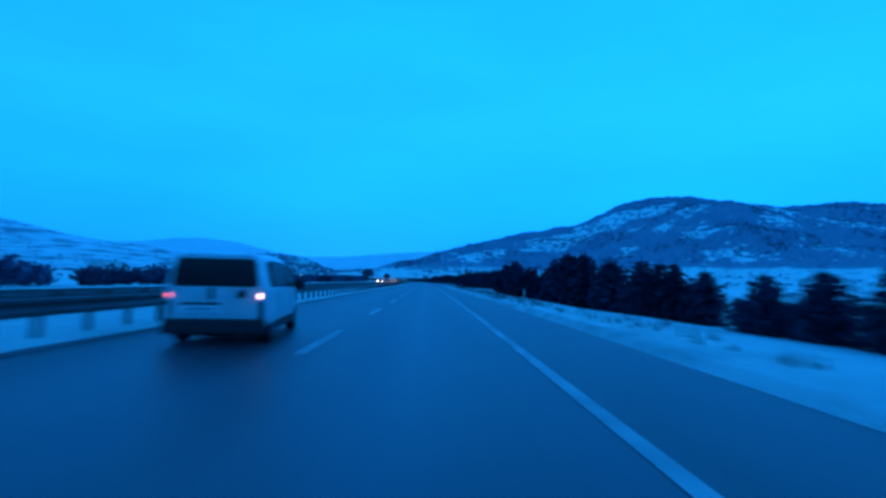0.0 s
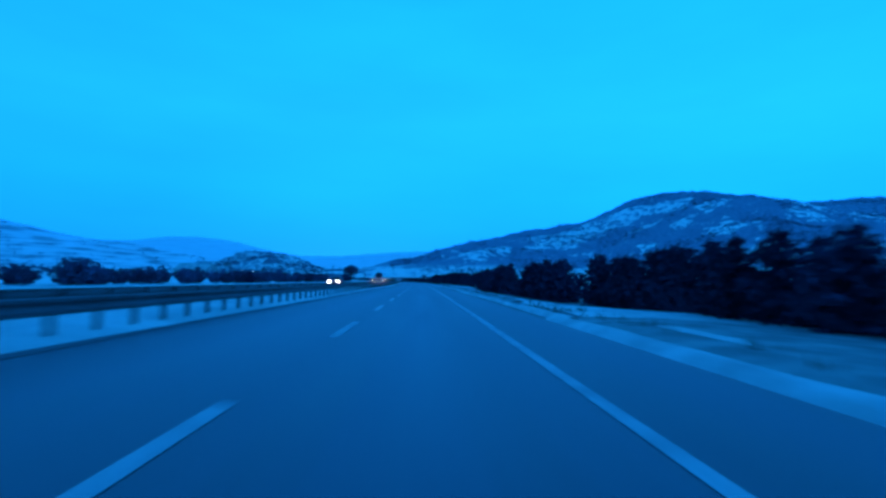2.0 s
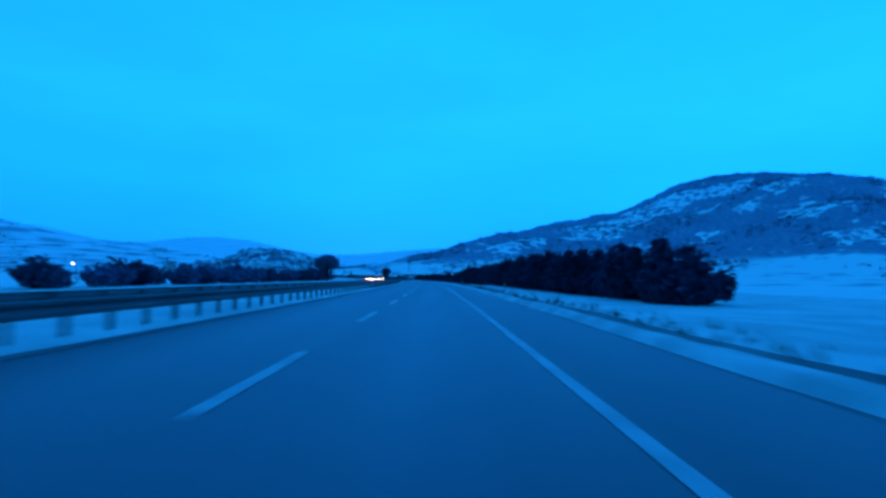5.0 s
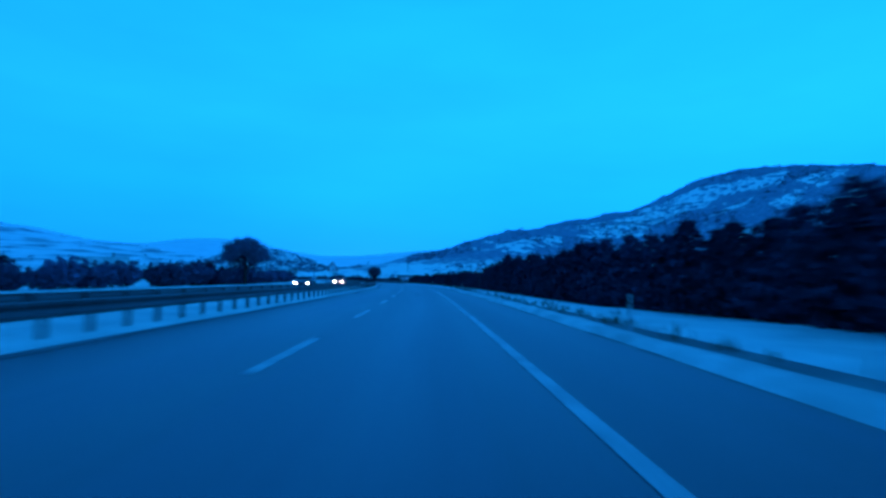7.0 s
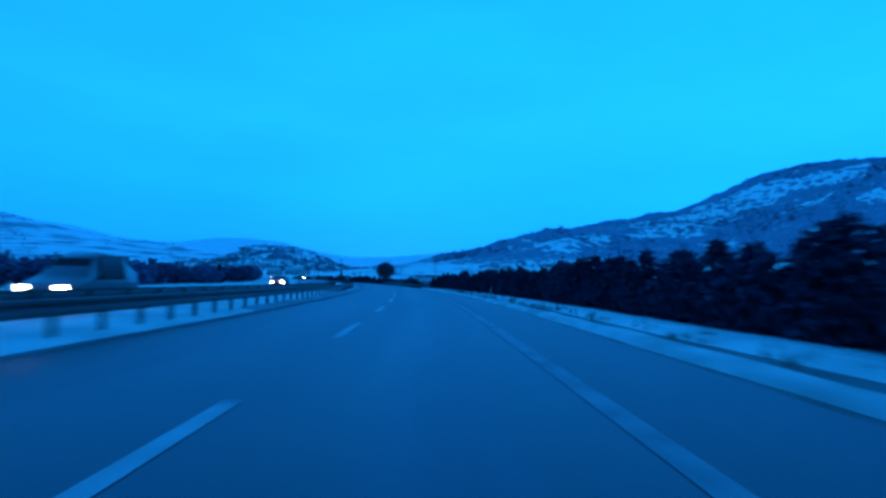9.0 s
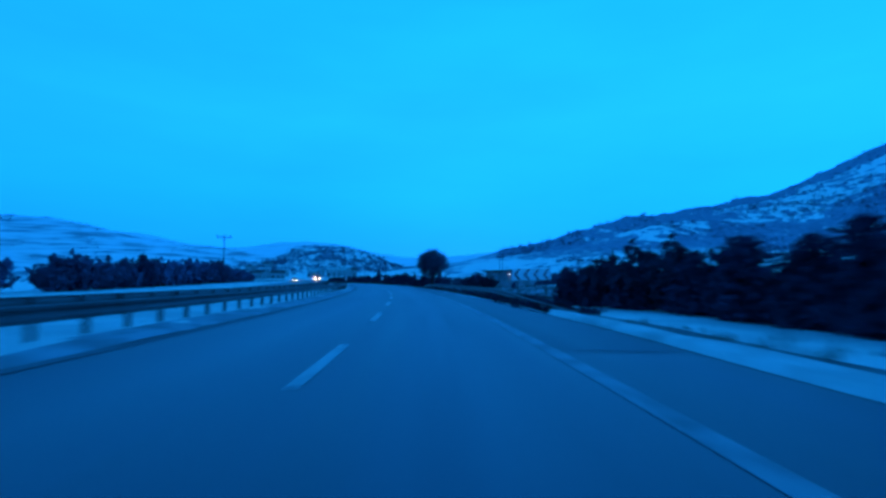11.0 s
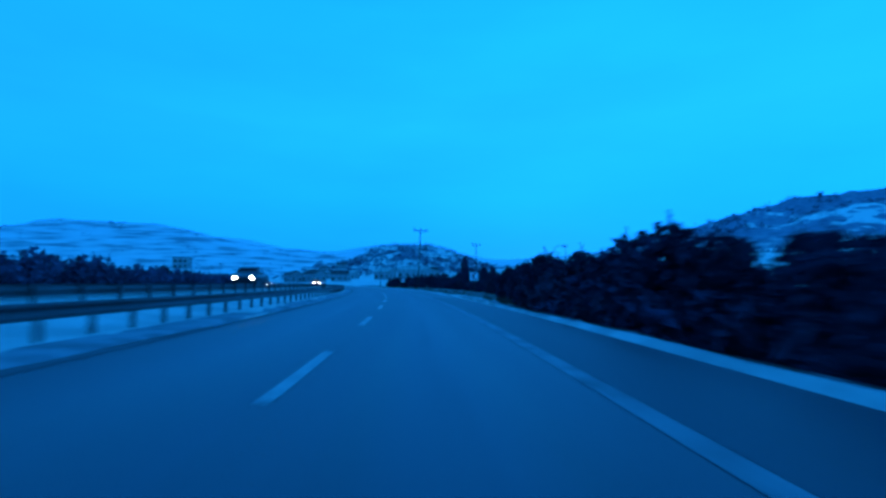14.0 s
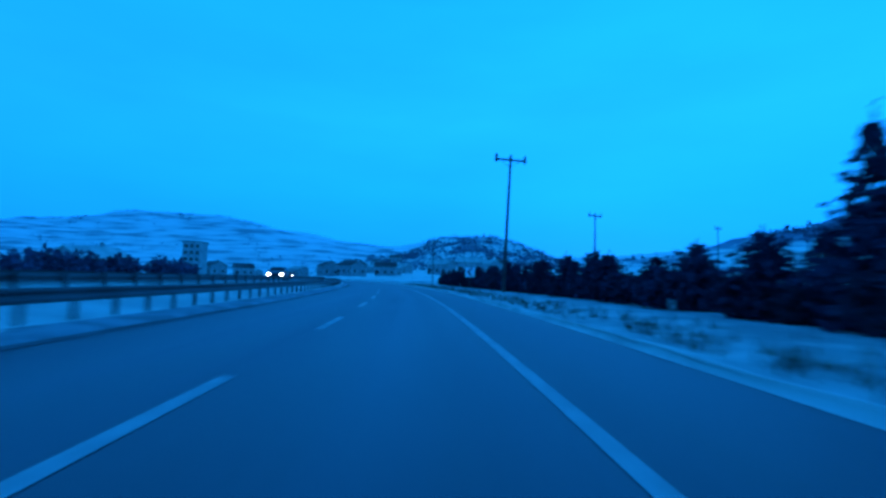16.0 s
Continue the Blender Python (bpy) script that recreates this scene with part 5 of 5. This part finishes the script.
def oncoming_car(label, m, paint, tall=0.0):
    ob = thing("car", label, "car", "oncoming traffic")
    h = tall
    body = smooth_part("body", loft([
        (0.0, 0.70, 0.42, 0.80, 0.92 + h * 0.4), (0.12, 0.80, 0.34, 0.88, 1.00 + h * 0.6), (0.6, 0.86, 0.28, 0.90, 1.06 + h), (1.0, 0.87, 0.26, 0.92, 1.36 + h), (1.5, 0.87, 0.26, 0.92, 1.46 + h), (2.2, 0.87, 0.26, 0.92, 1.46 + h),
        (2.7, 0.87, 0.26, 0.91, 1.32 + h * 0.8), (3.15, 0.86, 0.26, 0.89, 0.98 + h * 0.3), (3.8, 0.82, 0.27, 0.78, 0.88), (4.1, 0.74, 0.28, 0.66, 0.76), (4.25, 0.62, 0.32, 0.54, 0.62)], hull), paint, ob)
    part("windscreen", panel([(-0.72, 3.08, 0.99 + h * 0.3), (-0.60, 2.72, 1.31 + h * 0.8), (0.60, 2.72, 1.31 + h * 0.8), (0.72, 3.08, 0.99 + h * 0.3)], 0.02, 0.06), GLASS, body, "dark windscreen")
    part("bumper", box(bmesh.new(), -0.72, 0.72, 4.08, 4.30, 0.28, 0.46, 0.04), PLASTIC, body)
    part("grille", box(bmesh.new(), -0.38, 0.38, 4.14, 4.27, 0.50, 0.62, 0.02), PLASTIC, body, "black grille")
    for x in (-1, 1):
        part("headlamp", box(bmesh.new(), min(x * 0.42, x * 0.74), max(x * 0.42, x * 0.74), 4.02, 4.24, 0.54, 0.74, 0.05), HEADLAMP, body, "lit white headlamp")
        part("side_window", panel([(x * 0.875, 1.1, 0.96), (x * 0.875, 2.75, 0.95), (x * 0.76, 2.5, 1.36 + h), (x * 0.76, 1.2, 1.38 + h)], 0.01, 0.05), GLASS, body, "dark side window")
        part("mirror", box(bmesh.new(), min(x * 0.88, x * 1.04), max(x * 0.88, x * 1.04), 2.6, 2.72, 0.94, 1.06, 0.03), PLASTIC, ob)
        for y in (0.78, 3.38):
            wheel(ob, x * 0.85, y, 0.31, 0.2)
    ob.matrix_basis = m
    return ob


delivery_van("white delivery van with dark rear window and lit tail lamps", stand(8.0, -3.44, 0, 6.5) @ Matrix.Diagonal((0.97, 1.0, 0.90, 1)), VAN_PAINT)

for s, n, paint, tall, label in (
    (142, -12.3, DARK_PAINT, 0.0, "dark saloon car with lit headlamps coming the other way"),
    (300, -12.3, DARK_PAINT, 0.0, "dark saloon car with lit headlamps coming the other way"),
    (331, -12.3, GREY_PAINT, 0.45, "tall pale grey van with lit headlamps coming the other way"),
    (378, -15.8, DARK_PAINT, 0.0, "dark saloon car with lit headlamps in the far oncoming lane"),
    (520, -12.3, DARK_PAINT, 0.1, "dark car with lit headlamps in the bend"),
    (600, -12.3, DARK_PAINT, 0.0, "dark car with lit headlamps far round the bend"),
    (747, -15.8, DARK_PAINT, 0.0, "dark car with lit headlamps far round the bend"),
):
    oncoming_car(label, stand(s + 2.1, n, road_lift(s), 180), paint, tall)


# ---- small roadside things ----
def delineator(m):
    ob = thing("delineator_post", "slim white roadside marker post with a dark band", "marker post", "roadside marker posts")
    part("post", box(bmesh.new(), -0.038, 0.038, -0.025, 0.025, -0.2, 0.85, 0.012), WORN_WHITE, ob)
    part("band", box(bmesh.new(), -0.041, 0.041, -0.028, 0.028, 0.62, 0.78, 0.01), BLACK_SHEET, ob, "dark band")
    part("reflector", box(bmesh.new(), -0.02, 0.02, -0.033, -0.027, 0.65, 0.75), WHITE_SHEET, ob)
    ob.matrix_basis = m
    return ob


first = delineator(stand(25.7, 5.0))
for s, n in ((71.7, 5.0), (117.7, 5.0), (163.7, 5.0), (209.7, 5.0), (255.8, 5.0), (301.8, 5.0), (347.8, 5.0), (479.3, 4.75), (555.5, 5.6), (590, 5.4)):
    copy_thing(first, stand(s, n))


def house(label, m, w, d, h, group="houses across the road", snow=True):
    """A small plastered house: walls, pitched roof, door and windows."""
    ob = thing("house", label, "house", group)
    part("wall", box(bmesh.new(), -w / 2, w / 2, -d / 2, d / 2, -0.3, h), PLASTER, ob)
    bm = bmesh.new()
    rise = d * 0.26
    o = 0.35
    prof = [(-d / 2 - o, h - 0.08), (0, h + rise), (d / 2 + o, h - 0.08), (d / 2 + o, h + 0.08), (0, h + rise + 0.2), (-d / 2 - o, h + 0.08)]
    a = [bm.verts.new((-w / 2 - o, y, z)) for y, z in prof]
    b = [bm.verts.new((w / 2 + o, y, z)) for y, z in prof]
    for i in range(6):
        bm.faces.new((a[i], a[(i + 1) % 6], b[(i + 1) % 6], b[i]))
    bm.faces.new(a[::-1])
    bm.faces.new(b)
    bmesh.ops.recalc_face_normals(bm, faces=bm.faces[:])
    part("roof", bm, PLOUGHED if snow else ROOF, ob, "snow-covered pitched roof" if snow else "dark pitched roof")
    for s_ in (-1, 1):
        bm = bmesh.new()
        vs = [bm.verts.new((s_ * (w / 2 - 0.01), y, z)) for y, z in ((-d / 2, h), (d / 2, h), (0, h + rise))]
        bm.faces.new(vs if s_ > 0 else vs[::-1])
        part("gable", bm, PLASTER, ob)
    n = max(2, int(w / 2.6))
    for k in range(n):
        x = -w / 2 + w * (k + 0.5) / n
        win = part("window", box(bmesh.new(), x - 0.5, x + 0.5, -d / 2 - 0.03, -d / 2 + 0.02, 1.0, 2.2, 0.01), GLASS, ob, "dark window")
        part("sill", box(bmesh.new(), x - 0.6, x + 0.6, -d / 2 - 0.1, -d / 2 + 0.02, 0.9, 1.0), PLASTER, win)
    for y in (-d / 4, d / 4):
        part("window", box(bmesh.new(), w / 2 - 0.02, w / 2 + 0.03, y - 0.45, y + 0.45, 1.0, 2.2, 0.01), GLASS, ob, "dark window")
    part("door", box(bmesh.new(), -w / 2 + 0.3, -w / 2 + 1.2, -d / 2 - 0.04, -d / 2 + 0.02, 0.0, 2.05, 0.01), BARK, ob, "dark door")
    part("chimney", box(bmesh.new(), w * 0.2, w * 0.2 + 0.5, 0.2, 0.7, h + 0.3, h + rise + 0.9, 0.02), PLASTER, ob)
    ob.matrix_basis = m
    return ob


def lamp_post(m, height=6.0):
    ob = thing("yard_lamp", "slim lamp post with a lit white lamp", "lamp post", "lit yard lamps")
    part("post", tube(bmesh.new(), (0, 0, -0.2), (0, 0, height), 0.07, 0.05, 8), POLE, ob)
    part("arm", tube(bmesh.new(), (0, 0, height - 0.05), (0, -0.8, height + 0.1), 0.03, 0.03, 6), POLE, ob)
    part("lamp", box(bmesh.new(), -0.14, 0.14, -1.05, -0.7, height + 0.03, height + 0.15, 0.03), LAMP, ob, "lit white lamp")
    ob.matrix_basis = m
    return ob


def street_lamp(m, height=6.1):
    ob = thing("street_lamp", "thin unlit street lamp with a bent arm behind the pines", "street lamp")
    part("post", tube(bmesh.new(), (0, 0, -0.2), (0, 0, height - 0.5), 0.07, 0.045, 8), POLE, ob)
    bm = bmesh.new()
    bend = [(0.0, height - 0.5), (0.12, height - 0.2), (0.4, height - 0.02), (1.2, height + 0.06)]
    for (x0, z0), (x1, z1) in zip(bend, bend[1:]):
        tube(bm, (x0, 0, z0), (x1, 0, z1), 0.035, 0.03, 6)
    part("arm", bm, POLE, ob)
    part("lamp_head", box(bmesh.new(), 1.1, 1.6, -0.12, 0.12, height - 0.02, height + 0.12, 0.04), PLASTIC, ob, "unlit dark lamp head")
    ob.matrix_basis = m
    return ob


street_lamp(stand(543.5, 20.8))
house("small pale house with a snowy roof behind the brush", stand(334, -52, -0.1, 20), 7.5, 6, 2.9)
house("small pale house with a snowy roof behind the brush", stand(214, -62, -0.1, -10), 9, 6.5, 2.8)
house("long low pale farm building with a snowy roof", stand(418, -75, -0.1, 15), 14, 7, 2.8)
house("pale house with a snowy roof behind the trees", stand(150, -92, -0.1, 30), 9, 7, 2.8)
house("pale house with a snowy roof by the bend", stand(585, -62, -0.1, 40), 10, 7, 3.2)
house("pale house with a snowy roof by the bend", stand(640, -48, -0.1, 60), 9, 7, 3.4)
lamp_post(stand(262, -60), 2.9)
lamp_post(stand(385, -70), 3.4)
lamp_post(stand(467.6, 21.6, 0, 0, 0.5), 4.6)
lamp_post(stand(600, -75), 6.5)

# far village at the foot of the rocky hill and on the slope
vr = random.Random(8)
village = [house("distant pale village house with a snowy roof", pose(-250, 760, 0, 0, 0, 20), 10, 8, 4.2, "distant village houses", k == 0) for k in range(2)]
for k in range(26):
    if k < 15:
        x, y = vr.uniform(-330, -170), vr.uniform(690, 830)
    else:
        x, y = vr.uniform(-620, -330), vr.uniform(640, 980)
    z = float(land(np.array([x]), np.array([y]))[0][0])
    m = pose(x, y, z - 0.5, 0, 0, vr.uniform(-40, 60))
    ob = village[k] if k < 2 else copy_thing(village[k % 2], m)
    ob.matrix_basis = m


def tower(m):
    ob = thing("apartment_block", "distant plain grey apartment block with rows of windows", "apartment block")
    part("wall", box(bmesh.new(), -4, 4, -4, 4, -0.5, 15), PLASTER, ob)
    part("roof", box(bmesh.new(), -4.3, 4.3, -4.3, 4.3, 15, 15.4), ROOF, ob)
    for f in range(5):
        for k in range(3):
            part("window", box(bmesh.new(), -3.2 + 2.4 * k, -1.8 + 2.4 * k, -4.05, -3.97, 1.0 + 2.9 * f, 2.4 + 2.9 * f), GLASS, ob)
    ob.matrix_basis = m
    return ob


tower(pose(-288, 679, 0, 0, 0, 35))


# ---- the shed and hut on the field ----
def long_shed(m, length=9.6, depth=5.0, h=2.9):
    """x runs along the wall, the front faces -y."""
    ob = thing("long_shed", "long grey plastered shed with a dark snow-edged flat roof", "shed")
    wall = part("wall", box(bmesh.new(), 0, length, 0, depth, -0.3, h), SHED_WALL, ob)
    roof = part("roof", box(bmesh.new(), -0.5, length + 0.5, -0.6, depth + 0.5, h, h + 0.22, 0.03), ROOF, ob, "dark flat roof")
    part("snow_edge", box(bmesh.new(), -0.45, length + 0.45, -0.55, depth + 0.4, h + 0.225, h + 0.33, 0.04), SNOW, roof, "thin snow on the roof")
    for k in range(4):
        x = 0.6 + k * (length - 1.2) / 3
        part("pilaster", box(bmesh.new(), x - 0.16, x + 0.16, -0.1, 0.0, -0.3, h - 0.01), SHED_WALL, wall)
    for k in range(2):
        x = 1.6 + 3.4 * k
        part("shutter", box(bmesh.new(), x, x + 1.5, -0.03, 0.02, 0, 2.3), CONCRETE, wall, "stained grey shutter")
    ob.matrix_basis = m
    return ob


p0, p1 = on(477.9, 20.6), on(468.5, 22.5)
along = math.degrees(math.atan2(p1.y - p0.y, p1.x - p0.x))
long_shed(pose(p0.x, p0.y, 0, 0, 0, along))


def hut(m):
    ob = thing("hut", "small dark hut with snow on its roof in the field", "hut")
    part("wall", box(bmesh.new(), -1.1, 1.1, -0.9, 0.9, -0.2, 1.5), BRUSH, ob)
    roof = part("roof", box(bmesh.new(), -1.35, 1.35, -1.15, 1.15, 1.5, 1.62, 0.02), ROOF, ob)
    part("snow_cap", box(bmesh.new(), -1.3, 1.3, -1.1, 1.1, 1.625, 1.75, 0.05), SNOW, roof, "snow cap")
    part("door", box(bmesh.new(), -0.4, 0.4, -0.93, -0.89, 0, 1.3), PLASTER, ob)
    ob.matrix_basis = m
    return ob


hut(stand(471.5, 38.5, 0, 20))


def barrel(m):
    ob = thing("oil_drum", "dark upright drum standing in the frosted field", "drum")
    bm = tube(bmesh.new(), (0, 0, -0.1), (0, 0, 0.95), 0.3, 0.3, 16)
    part("drum", bm, BRUSH, ob)
    for z in (0.28, 0.6):
        part("rib", tube(bmesh.new(), (0, 0, z), (0, 0, z + 0.04), 0.315, 0.315, 16), BRUSH, ob)
    ob.matrix_basis = m
    return ob


barrel(stand(448, 16.0))
copy_thing(first, stand(468.3, 8.2, -0.3))

# dead grass and weeds poking through the snow
gv, gf = [], []
gr = random.Random(77)


def tuft(s, n, z, size):
    for _ in range(7):
        p = on(s + gr.gauss(0, 0.12), n + gr.gauss(0, 0.12), z)
        d = Vector((gr.gauss(0, 0.35), gr.gauss(0, 0.35), 1.0)).normalized() * size * gr.uniform(0.5, 1.2)
        e = Vector((gr.gauss(0, 1), gr.gauss(0, 1), 0)).normalized() * 0.02 * (1 + size)
        o = len(gv)
        gv.extend([(p - e)[:], (p + e)[:], (p + d)[:]])
        gf.append((o, o + 1, o + 2))


for _ in range(900):
    tuft(gr.uniform(500, 640), 4.9 + abs(gr.gauss(0, 1.6)), 0.02, gr.uniform(0.15, 0.45))
for _ in range(500):
    s = gr.uniform(398, 472)
    tuft(s, 4.3 + abs(gr.gauss(0, 1.3)), -0.45, gr.uniform(0.3, 0.8))
for _ in range(700):
    tuft(gr.uniform(420, 480), gr.uniform(10, 34), 0.0, gr.uniform(0.15, 0.5))
for _ in range(700):
    tuft(gr.uniform(0, 395), 5.3 + abs(gr.gauss(0, 0.7)), 0.0, gr.uniform(0.12, 0.35))
for _ in range(250):
    s = gr.uniform(118, 134)
    tuft(s, gr.uniform(9.8, 20), -0.9 * fall(s) - 0.05, gr.uniform(0.2, 0.5))
me = bpy.data.meshes.new("dead_grass")
me.from_pydata(gv, [], gf)
me.materials.append(DRY)
tagged(new("dead_grass", me), "dead yellow grass poking through the roadside snow", "grass", kind="stuff")

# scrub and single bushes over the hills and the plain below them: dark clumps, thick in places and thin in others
# lighter and bluer than near brush, haze included in the colour
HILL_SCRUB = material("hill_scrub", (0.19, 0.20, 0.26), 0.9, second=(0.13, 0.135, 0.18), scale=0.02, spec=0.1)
sr = np.random.default_rng(12)


def ground_at(x, y):
    """Height of the ground sheet at arrays x, y."""
    i = np.clip(np.searchsorted(gx, x) - 1, 0, len(gx) - 2)
    j = np.clip(np.searchsorted(gy, y) - 1, 0, len(gy) - 2)
    u, v = (x - gx[i]) / (gx[i + 1] - gx[i]), (y - gy[j]) / (gy[j + 1] - gy[j])
    return GZ[j, i] * (1 - u) * (1 - v) + GZ[j, i + 1] * u * (1 - v) + GZ[j + 1, i] * (1 - u) * v + GZ[j + 1, i + 1] * u * v


def scatter(name, label, x0, x1, y0, y1, tries, low, size, thick, seed, blades=9):
    """Bushes over a stretch of land, gathered in clumps; none on ground lower than low, or near the road."""
    xs, ys = sr.uniform(x0, x1, tries), sr.uniform(y0, y1, tries)
    zs = ground_at(xs, ys)
    gap = np.full(tries, 1e9)
    for i in range(0, len(ROAD_XY), 12):
        gap = np.minimum(gap, (xs - ROAD_XY[i, 0]) ** 2 + (ys - ROAD_XY[i, 1]) ** 2)
    verts, faces = [], []
    for x, y, z, g in zip(xs.tolist(), ys.tolist(), zs.tolist(), gap.tolist()):
        if z < low or g < 75 ** 2:
            continue
        c = noise.noise(Vector((x * 0.011, y * 0.011, seed))) + 0.6 * noise.noise(Vector((x * 0.035, y * 0.035, seed + 4)))
        if sr.random() > thick + 1.5 * c:
            continue
        r = size * sr.uniform(0.55, 1.35)
        for _ in range(blades):
            d, w = sr.normal(0, 1, 3), sr.normal(0, 1, 3)
            d, w = d / np.linalg.norm(d), w / np.linalg.norm(w)
            px, py, pz = x + r * 0.5 * sr.normal(), y + r * 0.5 * sr.normal(), z + r * 0.45 * abs(sr.normal()) + 0.1 * r
            o = len(verts)
            verts += [(px - d[0] * r * 0.6, py - d[1] * r * 0.6, pz - d[2] * r * 0.4), (px + w[0] * r * 0.5, py + w[1] * r * 0.5, pz + w[2] * r * 0.4), (px + d[0] * r * 0.6, py + d[1] * r * 0.6, pz + d[2] * r * 0.5)]
            faces.append((o, o + 1, o + 2))
    me = bpy.data.meshes.new(name)
    me.from_pydata(verts, [], faces)
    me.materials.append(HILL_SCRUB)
    tagged(new(name, me), label, "scrub", kind="stuff")


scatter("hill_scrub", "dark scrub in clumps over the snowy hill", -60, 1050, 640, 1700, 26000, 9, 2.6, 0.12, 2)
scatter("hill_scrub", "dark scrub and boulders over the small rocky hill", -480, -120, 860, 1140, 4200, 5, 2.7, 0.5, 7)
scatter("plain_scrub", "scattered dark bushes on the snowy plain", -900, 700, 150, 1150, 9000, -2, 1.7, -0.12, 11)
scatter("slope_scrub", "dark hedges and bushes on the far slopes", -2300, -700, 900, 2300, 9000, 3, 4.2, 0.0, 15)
